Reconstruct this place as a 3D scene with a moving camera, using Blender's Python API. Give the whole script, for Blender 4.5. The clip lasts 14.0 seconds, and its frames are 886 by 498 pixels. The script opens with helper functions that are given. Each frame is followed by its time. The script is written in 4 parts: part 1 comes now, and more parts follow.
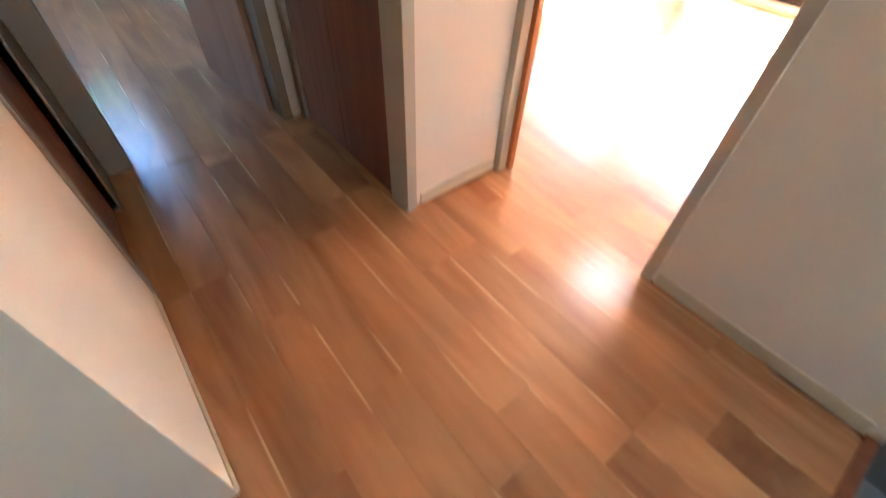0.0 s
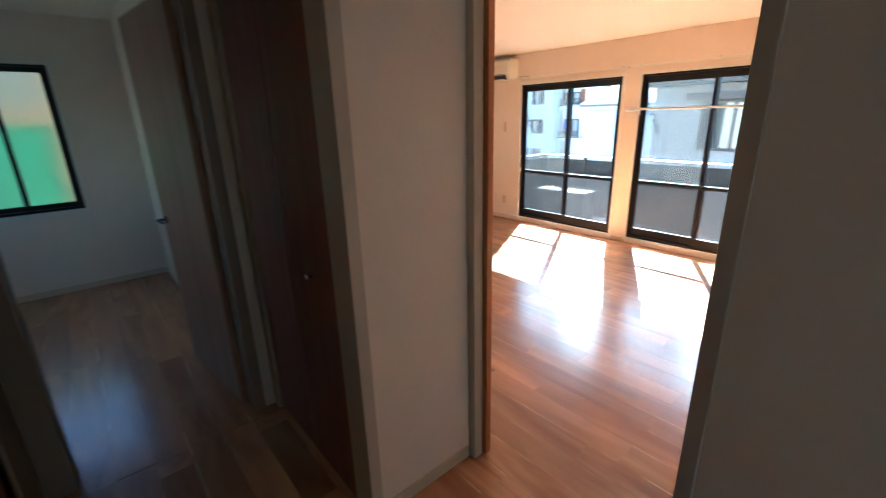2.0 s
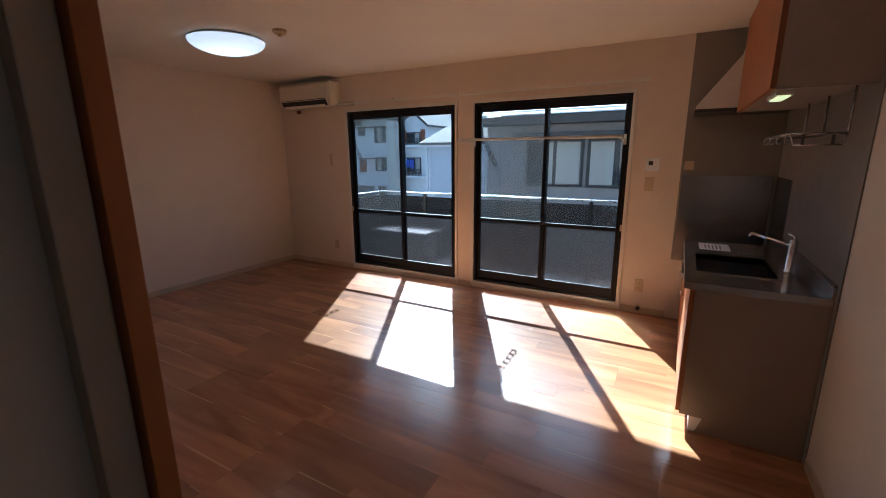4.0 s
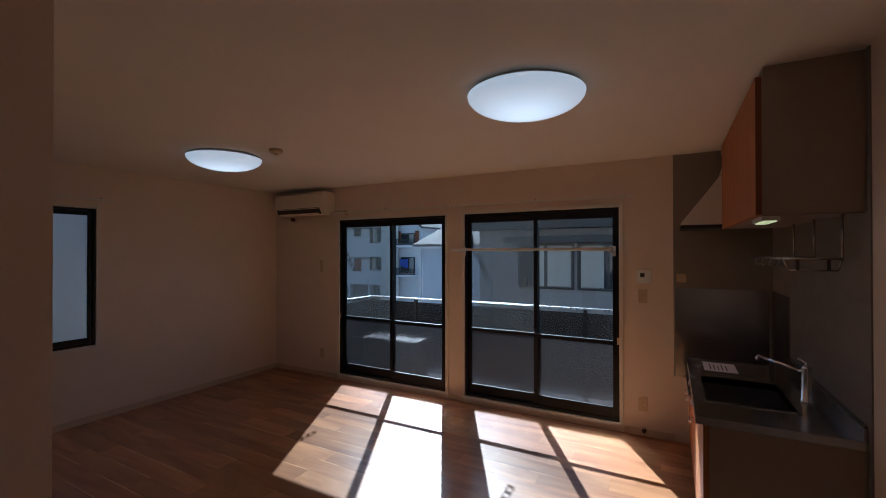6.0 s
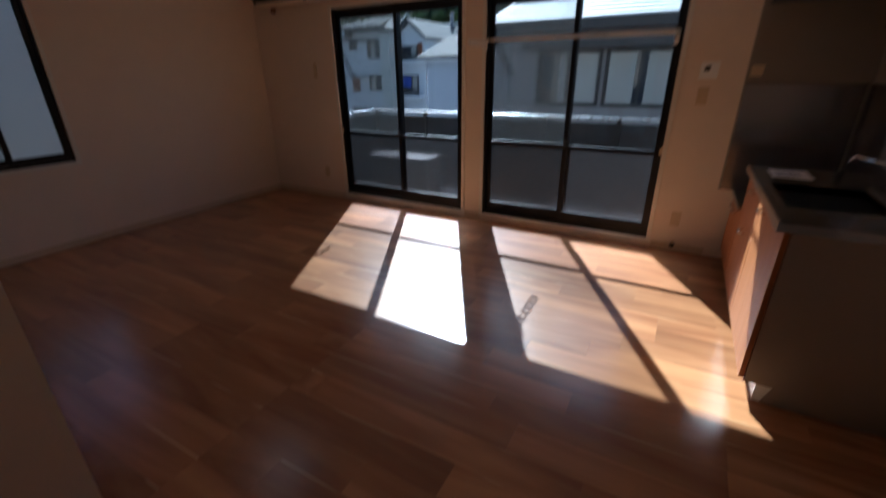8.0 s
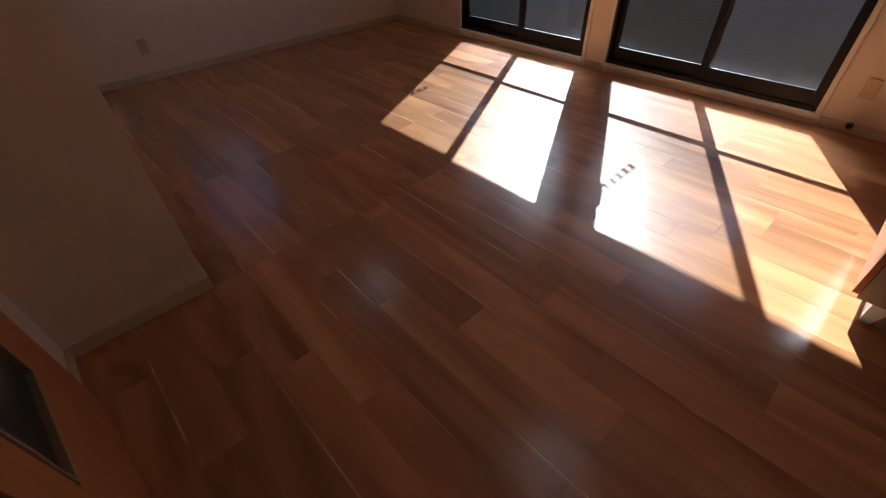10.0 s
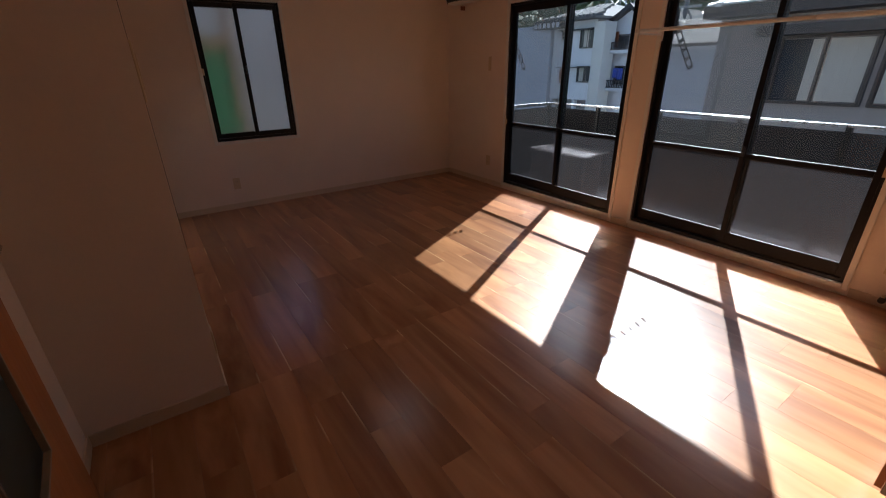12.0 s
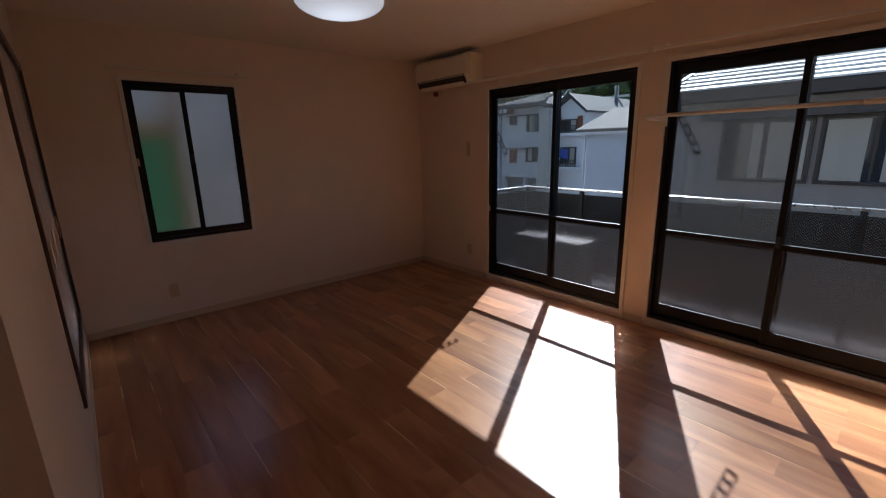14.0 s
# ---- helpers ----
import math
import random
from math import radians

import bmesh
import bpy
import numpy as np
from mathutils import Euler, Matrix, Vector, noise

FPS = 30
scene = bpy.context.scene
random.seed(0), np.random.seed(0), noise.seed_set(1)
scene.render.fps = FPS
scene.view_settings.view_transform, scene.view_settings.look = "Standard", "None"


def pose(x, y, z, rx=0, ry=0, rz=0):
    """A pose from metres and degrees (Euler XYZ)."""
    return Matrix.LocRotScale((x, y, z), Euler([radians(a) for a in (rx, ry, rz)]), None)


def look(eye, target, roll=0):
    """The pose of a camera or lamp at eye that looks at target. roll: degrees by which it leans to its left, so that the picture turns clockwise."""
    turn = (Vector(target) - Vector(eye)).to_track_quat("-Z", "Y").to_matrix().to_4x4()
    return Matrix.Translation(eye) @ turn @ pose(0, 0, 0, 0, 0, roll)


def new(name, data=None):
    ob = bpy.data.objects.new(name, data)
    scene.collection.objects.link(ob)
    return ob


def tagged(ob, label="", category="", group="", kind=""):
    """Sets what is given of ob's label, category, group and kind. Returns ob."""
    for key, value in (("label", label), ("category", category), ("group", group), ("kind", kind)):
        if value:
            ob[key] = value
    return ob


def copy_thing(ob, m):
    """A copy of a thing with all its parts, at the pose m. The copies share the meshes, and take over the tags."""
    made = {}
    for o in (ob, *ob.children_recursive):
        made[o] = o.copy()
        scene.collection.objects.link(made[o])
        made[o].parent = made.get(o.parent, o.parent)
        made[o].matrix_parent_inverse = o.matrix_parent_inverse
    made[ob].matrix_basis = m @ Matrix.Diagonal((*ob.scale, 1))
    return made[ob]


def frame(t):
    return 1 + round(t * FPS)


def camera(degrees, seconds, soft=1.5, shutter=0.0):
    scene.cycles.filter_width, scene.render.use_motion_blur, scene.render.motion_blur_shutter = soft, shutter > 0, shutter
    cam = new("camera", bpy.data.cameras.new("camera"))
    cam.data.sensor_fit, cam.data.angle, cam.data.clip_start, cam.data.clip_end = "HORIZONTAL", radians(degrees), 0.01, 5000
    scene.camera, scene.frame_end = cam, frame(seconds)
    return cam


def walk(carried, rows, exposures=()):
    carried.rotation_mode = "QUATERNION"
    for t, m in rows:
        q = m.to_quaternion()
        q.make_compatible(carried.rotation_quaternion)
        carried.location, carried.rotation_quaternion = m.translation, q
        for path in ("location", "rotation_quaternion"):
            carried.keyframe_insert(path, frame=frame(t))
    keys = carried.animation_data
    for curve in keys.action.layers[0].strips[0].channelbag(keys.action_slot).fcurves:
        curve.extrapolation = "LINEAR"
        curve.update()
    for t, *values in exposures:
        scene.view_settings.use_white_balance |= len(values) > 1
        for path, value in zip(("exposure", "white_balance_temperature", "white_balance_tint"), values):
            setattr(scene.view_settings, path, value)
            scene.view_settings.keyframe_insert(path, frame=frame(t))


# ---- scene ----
cam = camera(93.0, 14.0, soft=1.0, shutter=0.38)
PATH = [
    (0, (0.048, 0.066, 1.326), (0.931, 1.092, -0.146), 3.0),
    (0.5, (0.087, -0.009, 1.529), (1.031, 1.511, 0.636), -3.3),
    (1, (0.063, -0.041, 1.616), (1.052, 1.582, 0.992), -0.8),
    (1.2, (0.066, -0.046, 1.617), (1.062, 1.586, 1.03), -1.2),
    (1.5, (0.099, -0.037, 1.618), (1.178, 1.551, 1.056), -1.0),
    (2, (0.247, 0.079, 1.592), (1.486, 1.529, 0.99), -1.5),
    (2.2, (0.305, 0.181, 1.555), (1.714, 1.471, 0.964), 0.6),
    (2.5, (0.488, 0.302, 1.501), (2.131, 1.325, 0.997), -0.4),
    (3, (0.796, 0.372, 1.466), (2.504, 1.312, 1.021), -0.9),
    (3.2, (0.914, 0.421, 1.471), (2.615, 1.369, 1.016), -0.6),
    (5.3, (1.302, 0.558, 1.54), (3.038, 1.499, 1.223), -0.8),
    (5.5, (1.321, 0.55, 1.57), (3.069, 1.51, 1.412), -0.4),
    (6, (1.322, 0.554, 1.595), (3.081, 1.505, 1.607), -0.1),
    (6.5, (1.315, 0.588, 1.602), (3.094, 1.5, 1.626), 0.4),
    (7, (1.316, 0.654, 1.603), (3.129, 1.492, 1.508), -0.4),
    (7.5, (1.372, 0.773, 1.508), (3.174, 1.532, 1.09), -0.7),
    (7.7, (1.475, 0.793, 1.449), (3.247, 1.578, 0.957), -0.6),
    (8, (1.623, 0.84, 1.385), (3.232, 1.74, 0.609), -0.7),
    (8.5, (1.75, 0.949, 1.272), (3.01, 1.746, -0.062), 0.6),
    (10.8, (1.862, 0.478, 1.319), (2.808, 1.823, 0.18), -1.5),
    (11, (1.892, 0.457, 1.333), (2.871, 1.841, 0.273), -0.8),
    (11.5, (1.891, 0.418, 1.343), (2.895, 1.863, 0.393), -0.6),
    (12, (1.89, 0.422, 1.402), (2.915, 1.942, 0.603), -1.0),
    (12.5, (1.944, 0.471, 1.432), (2.99, 2.02, 0.721), -1.5),
    (13, (2.092, 0.689, 1.405), (3.204, 2.238, 0.801), -0.6),
    (13.5, (2.12, 0.884, 1.406), (3.312, 2.391, 0.849), -0.4),
    (14, (2.062, 1.13, 1.45), (3.325, 2.607, 0.975), -1.4),
]
EXPOSURES = [
    (0.0, 6.95, 5250, 0), (0.5, 6.5, 5000, 0), (1.0, 5.65, 4900, -2), (1.5, 5.2, 4850, -4), (2.0, 4.65, 4850, -4),
    (2.5, 4.07, 4850, -2), (3.0, 3.6, 4800, 0), (3.3, 3.15, 4800, 2), (5.3, 1.7, 4800, 4), (6.5, 1.47, 4850, 5),
    (7.5, 1.6, 4850, 5), (8.5, 1.32, 4950, 7), (10.8, 2.17, 5500, 10), (11.5, 2.0, 5500, 11), (12.0, 1.8, 5500, 12),
    (13.0, 1.53, 5450, 12), (14.0, 1.45, 5450, 12),
]
walk(cam, [(t, look(eye, target, roll)) for t, eye, target, roll in PATH], EXPOSURES)

# ---- light ----
SUN_TO = Vector((1.0, 0.535, 0.942)).normalized()
world = bpy.data.worlds.new("world")
scene.world = world
world.use_nodes = True
wn = world.node_tree.nodes
sky = wn.new("ShaderNodeTexSky")
sky.sky_type, sky.sun_disc = "NISHITA", False
sky.sun_elevation, sky.sun_rotation = math.asin(SUN_TO.z), math.atan2(SUN_TO.x, SUN_TO.y)
wn["Background"].inputs["Strength"].default_value = 0.05
world.node_tree.links.new(sky.outputs[0], wn["Background"].inputs["Color"])
sun_data = bpy.data.lights.new("sun", "SUN")
sun_data.energy, sun_data.angle, sun_data.color = 5.0, radians(0.55), (1.0, 0.95, 0.88)
sun = new("sun", sun_data)
sun.matrix_world = look(SUN_TO * 30, (0, 0, 0))


def opening_lamp(name, eye, target, width, height, watts, colour):
    """An area lamp set in an opening."""
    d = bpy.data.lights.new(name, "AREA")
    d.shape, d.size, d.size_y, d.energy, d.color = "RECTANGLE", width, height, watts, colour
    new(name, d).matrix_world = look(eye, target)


# unseen warm fill lamp, added to brighten the hall
opening_lamp("entrance_fill", (0.95, -1.88, 1.2), (0.95, 0.0, 1.15), 0.68, 1.28, 0.088, (1.0, 0.86, 0.6))
opening_lamp("bedroom_daylight", (-2.25, 3.95, 1.55), (0.0, 3.95, 1.45), 0.78, 0.78, 0.024, (0.75, 0.85, 1.0))

# ---- materials ----
def material(name, colour, rough=0.5, metal=0.0, grain=0.06, scale=20.0, bump=0.0, bump_scale=200.0, stretch=(1, 1, 1), coat=0.0, vary=0.0, specular=0.5):
    """A plain surface with mottling at two scales, and fine relief."""
    m = bpy.data.materials.new(name)
    m.use_nodes = True
    nt = m.node_tree
    n, l = nt.nodes, nt.links
    b = n["Principled BSDF"]
    b.inputs["Roughness"].default_value, b.inputs["Metallic"].default_value = rough, metal
    b.inputs["Coat Weight"].default_value = coat
    b.inputs["Specular IOR Level"].default_value = specular
    tc = n.new("ShaderNodeTexCoord")
    mp = n.new("ShaderNodeMapping")
    mp.inputs["Scale"].default_value = stretch
    l.new(tc.outputs["Object"], mp.inputs["Vector"])
    n1, n2 = n.new("ShaderNodeTexNoise"), n.new("ShaderNodeTexNoise")
    n1.inputs["Scale"].default_value, n2.inputs["Scale"].default_value = scale, scale / 11
    n1.inputs["Detail"].default_value = 6
    l.new(mp.outputs[0], n1.inputs["Vector"]), l.new(mp.outputs[0], n2.inputs["Vector"])
    add = n.new("ShaderNodeMath")
    add.operation = "ADD"
    l.new(n1.outputs["Fac"], add.inputs[0]), l.new(n2.outputs["Fac"], add.inputs[1])
    ramp = n.new("ShaderNodeMapRange")
    ramp.inputs["From Min"].default_value, ramp.inputs["From Max"].default_value = 0.6, 1.4
    ramp.inputs["To Min"].default_value, ramp.inputs["To Max"].default_value = 1 - grain, 1 + grain
    l.new(add.outputs[0], ramp.inputs["Value"])
    hsv = n.new("ShaderNodeHueSaturation")
    hsv.inputs["Color"].default_value = (*colour, 1)
    value = ramp.outputs[0]
    if vary:
        info = n.new("ShaderNodeObjectInfo")
        mr = n.new("ShaderNodeMapRange")
        mr.inputs["To Min"].default_value, mr.inputs["To Max"].default_value = 1 - vary, 1 + vary
        l.new(info.outputs["Random"], mr.inputs["Value"])
        mul = n.new("ShaderNodeMath")
        mul.operation = "MULTIPLY"
        l.new(value, mul.inputs[0]), l.new(mr.outputs[0], mul.inputs[1])
        value = mul.outputs[0]
    l.new(value, hsv.inputs["Value"])
    l.new(hsv.outputs[0], b.inputs["Base Color"])
    rr = n.new("ShaderNodeMapRange")
    rr.inputs["From Min"].default_value, rr.inputs["From Max"].default_value = 0.3, 0.7
    rr.inputs["To Min"].default_value, rr.inputs["To Max"].default_value = max(0.02, rough * 0.88), min(1, rough * 1.12)
    l.new(n1.outputs["Fac"], rr.inputs["Value"]), l.new(rr.outputs[0], b.inputs["Roughness"])
    if bump:
        n3 = n.new("ShaderNodeTexNoise")
        n3.inputs["Scale"].default_value, n3.inputs["Detail"].default_value = bump_scale, 3
        l.new(mp.outputs[0], n3.inputs["Vector"])
        bp = n.new("ShaderNodeBump")
        bp.inputs["Strength"].default_value, bp.inputs["Distance"].default_value = bump, 0.002
        l.new(n3.outputs["Fac"], bp.inputs["Height"]), l.new(bp.outputs[0], b.inputs["Normal"])
    return m


def wood(name, light, dark, rough, across, vary=0.2, coat=0.0, bands=1.0, along="y", streak=0.0):
    """Long grain along an axis; each piece has its own tone and its own stretch of grain."""
    m = bpy.data.materials.new(name)
    m.use_nodes = True
    n, l = m.node_tree.nodes, m.node_tree.links
    b = n["Principled BSDF"]
    tc, info = n.new("ShaderNodeTexCoord"), n.new("ShaderNodeObjectInfo")
    off = n.new("ShaderNodeVectorMath")
    off.operation = "MULTIPLY_ADD"
    comb = n.new("ShaderNodeCombineXYZ")
    for i in range(3):
        l.new(info.outputs["Random"], comb.inputs[i])
    off.inputs[1].default_value = (37, 53, 71)
    l.new(comb.outputs[0], off.inputs[0]), l.new(tc.outputs["Object"], off.inputs[2])
    mp = n.new("ShaderNodeMapping")
    s = {"x": (0.06, 1, 1), "y": (1, 0.13, 1), "z": (1, 1, 0.06)}[along]
    mp.inputs["Scale"].default_value = s
    l.new(off.outputs[0], mp.inputs["Vector"])
    fine, broad = n.new("ShaderNodeTexNoise"), n.new("ShaderNodeTexNoise")
    fine.inputs["Scale"].default_value, fine.inputs["Detail"].default_value = across * 6, 5
    broad.inputs["Scale"].default_value, broad.inputs["Detail"].default_value = across, 3
    broad.inputs["Distortion"].default_value = 0.8 * bands
    l.new(mp.outputs[0], fine.inputs["Vector"]), l.new(mp.outputs[0], broad.inputs["Vector"])
    mix = n.new("ShaderNodeMath")
    mix.operation = "MULTIPLY_ADD"
    mix.inputs[1].default_value = 0.18
    l.new(fine.outputs["Fac"], mix.inputs[0]), l.new(broad.outputs["Fac"], mix.inputs[2])
    ramp = n.new("ShaderNodeValToRGB")
    ramp.color_ramp.elements[0].position, ramp.color_ramp.elements[0].color = 0.37, (*dark, 1)
    ramp.color_ramp.elements[1].position, ramp.color_ramp.elements[1].color = 0.82, (*light, 1)
    l.new(mix.outputs[0], ramp.inputs["Fac"])
    hsv = n.new("ShaderNodeHueSaturation")
    mr = n.new("ShaderNodeMapRange")
    mr.inputs["To Min"].default_value, mr.inputs["To Max"].default_value = 1 - vary, 1 + vary
    l.new(info.outputs["Random"], mr.inputs["Value"]), l.new(mr.outputs[0], hsv.inputs["Value"])
    tone = ramp.outputs[0]
    if streak:
        # a pale line along part of one long edge
        sep, near, length, gate, mixc = n.new("ShaderNodeSeparateXYZ"), n.new("ShaderNodeMapRange"), n.new("ShaderNodeTexNoise"), n.new("ShaderNodeMapRange"), n.new("ShaderNodeMix")
        l.new(tc.outputs["Object"], sep.inputs[0]), l.new(sep.outputs["X"], near.inputs["Value"])
        near.inputs["From Min"].default_value, near.inputs["From Max"].default_value = streak - 0.009, streak - 0.003
        low = n.new("ShaderNodeMapping")
        low.inputs["Scale"].default_value = (0.3, 1.3, 0.3)
        l.new(off.outputs[0], low.inputs["Vector"]), l.new(low.outputs[0], length.inputs["Vector"])
        length.inputs["Scale"].default_value, length.inputs["Detail"].default_value = 1.6, 1
        gate.inputs["From Min"].default_value, gate.inputs["From Max"].default_value = 0.55, 0.65
        l.new(length.outputs["Fac"], gate.inputs["Value"])
        both = n.new("ShaderNodeMath")
        both.operation = "MULTIPLY"
        l.new(near.outputs[0], both.inputs[0]), l.new(gate.outputs[0], both.inputs[1])
        mixc.data_type = "RGBA"
        l.new(both.outputs[0], mixc.inputs["Factor"]), l.new(tone, mixc.inputs["A"])
        mixc.inputs["B"].default_value = (0.7, 0.43, 0.2, 1)
        tone = mixc.outputs["Result"]
    l.new(tone, hsv.inputs["Color"]), l.new(hsv.outputs[0], b.inputs["Base Color"])
    rr = n.new("ShaderNodeMapRange")
    rr.inputs["To Min"].default_value, rr.inputs["To Max"].default_value = rough * 0.8, rough * 1.3
    l.new(fine.outputs["Fac"], rr.inputs["Value"]), l.new(rr.outputs[0], b.inputs["Roughness"])
    b.inputs["Coat Weight"].default_value, b.inputs["Coat Roughness"].default_value = coat, 0.205
    b.inputs["Coat IOR"].default_value = 1.5
    b.inputs["Specular IOR Level"].default_value = 0.2 if coat else 0.5
    bp = n.new("ShaderNodeBump")
    bp.inputs["Strength"].default_value, bp.inputs["Distance"].default_value = 0.12, 0.001
    l.new(fine.outputs["Fac"], bp.inputs["Height"]), l.new(bp.outputs[0], b.inputs["Normal"])
    return m


def clear_glass(name, colour=(0.93, 0.96, 0.95), gloss=0.08, rough=0.0):
    m = bpy.data.materials.new(name)
    m.use_nodes = True
    n, l = m.node_tree.nodes, m.node_tree.links
    out = n["Material Output"]
    t, g, mx = n.new("ShaderNodeBsdfTransparent"), n.new("ShaderNodeBsdfGlossy"), n.new("ShaderNodeMixShader")
    t.inputs["Color"].default_value = (*colour, 1)
    g.inputs["Roughness"].default_value = rough
    lw, pw, mr = n.new("ShaderNodeLayerWeight"), n.new("ShaderNodeMath"), n.new("ShaderNodeMapRange")
    pw.operation = "POWER"
    pw.inputs[1].default_value = 4.0
    mr.inputs["To Min"].default_value, mr.inputs["To Max"].default_value = 0.03, 0.6
    l.new(lw.outputs["Facing"], pw.inputs[0]), l.new(pw.outputs[0], mr.inputs["Value"])
    l.new(mr.outputs[0], mx.inputs["Fac"]), l.new(t.outputs[0], mx.inputs[1]), l.new(g.outputs[0], mx.inputs[2])
    l.new(mx.outputs[0], out.inputs["Surface"])
    return m


def frosted_glass(name, colour=(0.8, 0.83, 0.84), through_colour=(0.8, 0.8, 0.8), see=0.42, milk=0.25, rough=0.5, grain=900.0, ior=1.12):
    """Figured glass: blurs what stands behind it, lets part of the light straight through."""
    m = bpy.data.materials.new(name)
    m.use_nodes = True
    n, l = m.node_tree.nodes, m.node_tree.links
    out = n["Material Output"]
    t, r, tr = n.new("ShaderNodeBsdfTransparent"), n.new("ShaderNodeBsdfRefraction"), n.new("ShaderNodeBsdfTranslucent")
    g = n.new("ShaderNodeBsdfGlossy")
    for s in (t, r, tr):
        s.inputs["Color"].default_value = (*colour, 1)
    t.inputs["Color"].default_value = (*through_colour, 1)
    r.inputs["Roughness"].default_value, r.inputs["IOR"].default_value = rough, ior
    g.inputs["Roughness"].default_value = 0.35
    noise_tex = n.new("ShaderNodeTexNoise")
    noise_tex.inputs["Scale"].default_value = grain
    tc = n.new("ShaderNodeTexCoord")
    l.new(tc.outputs["Object"], noise_tex.inputs["Vector"])
    bp = n.new("ShaderNodeBump")
    bp.inputs["Strength"].default_value, bp.inputs["Distance"].default_value = 0.25, 0.001
    l.new(noise_tex.outputs["Fac"], bp.inputs["Height"])
    l.new(bp.outputs[0], r.inputs["Normal"]), l.new(bp.outputs[0], g.inputs["Normal"])
    m1, m2, m3 = (n.new("ShaderNodeMixShader") for _ in range(3))
    m1.inputs["Fac"].default_value, m2.inputs["Fac"].default_value, m3.inputs["Fac"].default_value = see, milk, 0.05
    l.new(r.outputs[0], m1.inputs[1]), l.new(t.outputs[0], m1.inputs[2])
    l.new(m1.outputs[0], m2.inputs[1]), l.new(tr.outputs[0], m2.inputs[2])
    l.new(m2.outputs[0], m3.inputs[1]), l.new(g.outputs[0], m3.inputs[2])
    l.new(m3.outputs[0], out.inputs["Surface"])
    return m


def glowing(name, colour, strength, radius=0.0):
    m = bpy.data.materials.new(name)
    m.use_nodes = True
    b = m.node_tree.nodes["Principled BSDF"]
    b.inputs["Base Color"].default_value = (0.85, 0.85, 0.85, 1)
    b.inputs["Roughness"].default_value = 0.4
    b.inputs["Emission Color"].default_value, b.inputs["Emission Strength"].default_value = (*colour, 1), strength
    if radius:
        # the tubes sit in the middle, so the shade is brightest there
        n, l = m.node_tree.nodes, m.node_tree.links
        tc, flat, length, fall = n.new("ShaderNodeTexCoord"), n.new("ShaderNodeVectorMath"), n.new("ShaderNodeVectorMath"), n.new("ShaderNodeMapRange")
        flat.operation, length.operation = "MULTIPLY", "LENGTH"
        flat.inputs[1].default_value = (1, 1, 0)
        l.new(tc.outputs["Object"], flat.inputs[0]), l.new(flat.outputs[0], length.inputs[0]), l.new(length.outputs["Value"], fall.inputs["Value"])
        fall.interpolation_type = "SMOOTHSTEP"
        fall.inputs["From Min"].default_value, fall.inputs["From Max"].default_value = radius * 0.1, radius
        fall.inputs["To Min"].default_value, fall.inputs["To Max"].default_value = strength, strength * 0.5
        l.new(fall.outputs[0], b.inputs["Emission Strength"])
    return m


WALLPAPER = material("wallpaper", (0.77, 0.645, 0.52), 0.85, grain=0.03, scale=60, bump=0.35, bump_scale=420)
CEILING = material("ceiling_paper", (0.82, 0.735, 0.63), 0.9, grain=0.025, scale=40, bump=0.3, bump_scale=350)
TRIM = material("cream_trim", (0.74, 0.69, 0.6), 0.45, grain=0.04, scale=30)
BASE = material("vinyl_baseboard", (0.6, 0.47, 0.32), 0.5, grain=0.06, scale=25)
# grey-brown darkened further: shade of the hall's unlit far end is in it
CASING_SHADED = material("grey_brown_shaded_casing", (0.26, 0.18, 0.12), 0.45, grain=0.05, scale=30, stretch=(1, 1, 0.1))
CASING_PALE = material("beige_casing", (0.5, 0.4, 0.295), 0.45, grain=0.05, scale=30, stretch=(1, 1, 0.1))
PLANK = wood("oak_plank", (0.54, 0.255, 0.1), (0.27, 0.1, 0.036), 0.3, 5, 0.19, coat=1.0, bands=1.4, streak=0.1509)
GAP = material("floor_joint", (0.3, 0.13, 0.05), 0.7)
ORANGE = wood("orange_cherry_laminate", (0.46, 0.165, 0.036), (0.37, 0.122, 0.026), 0.55, 14, 0.04, along="z")
BROWN = wood("brown_door_laminate", (0.24, 0.075, 0.028), (0.165, 0.048, 0.018), 0.5, 14, 0.04, along="z")
WALNUT = wood("greyish_brown_door", (0.36, 0.185, 0.105), (0.27, 0.135, 0.077), 0.45, 12, 0.04, along="z")
BLACK = material("black_aluminium", (0.01, 0.01, 0.011), 0.4, grain=0.15, scale=60, specular=0.25)
GLASS = clear_glass("window_glass")
FROST = frosted_glass("figured_glass", colour=(0.33, 0.33, 0.335), through_colour=(0.93, 0.93, 0.93), see=0.06, milk=0.02, rough=0.17, ior=1.16)
FROST_SMALL = frosted_glass("frosted_window_glass", colour=(0.66, 0.67, 0.69), see=0.05, milk=0.0, rough=0.45, ior=1.28)
SCREEN = frosted_glass("insect_screen_net", colour=(0.1, 0.1, 0.1), through_colour=(0.78, 0.78, 0.78), see=1.0, milk=0.06, rough=0.5)
DOOR_GLASS = frosted_glass("door_frosted_glass", colour=(0.6, 0.64, 0.64), see=0.0, milk=0.5, rough=0.5)
STEEL = material("stainless_steel", (0.42, 0.42, 0.42), 0.22, metal=1.0, grain=0.03, scale=30)
CHROME = material("chrome", (0.75, 0.75, 0.76), 0.1, metal=1.0, grain=0.02)
PLASTIC = material("white_plastic", (0.84, 0.84, 0.82), 0.4, grain=0.03)
CREAM = material("yellowed_plastic", (0.6, 0.46, 0.28), 0.42, grain=0.04)
DARK = material("dark_plastic", (0.03, 0.03, 0.03), 0.5)
PANEL = material("kitchen_panel", (0.25, 0.215, 0.175), 0.35, grain=0.03, scale=12)
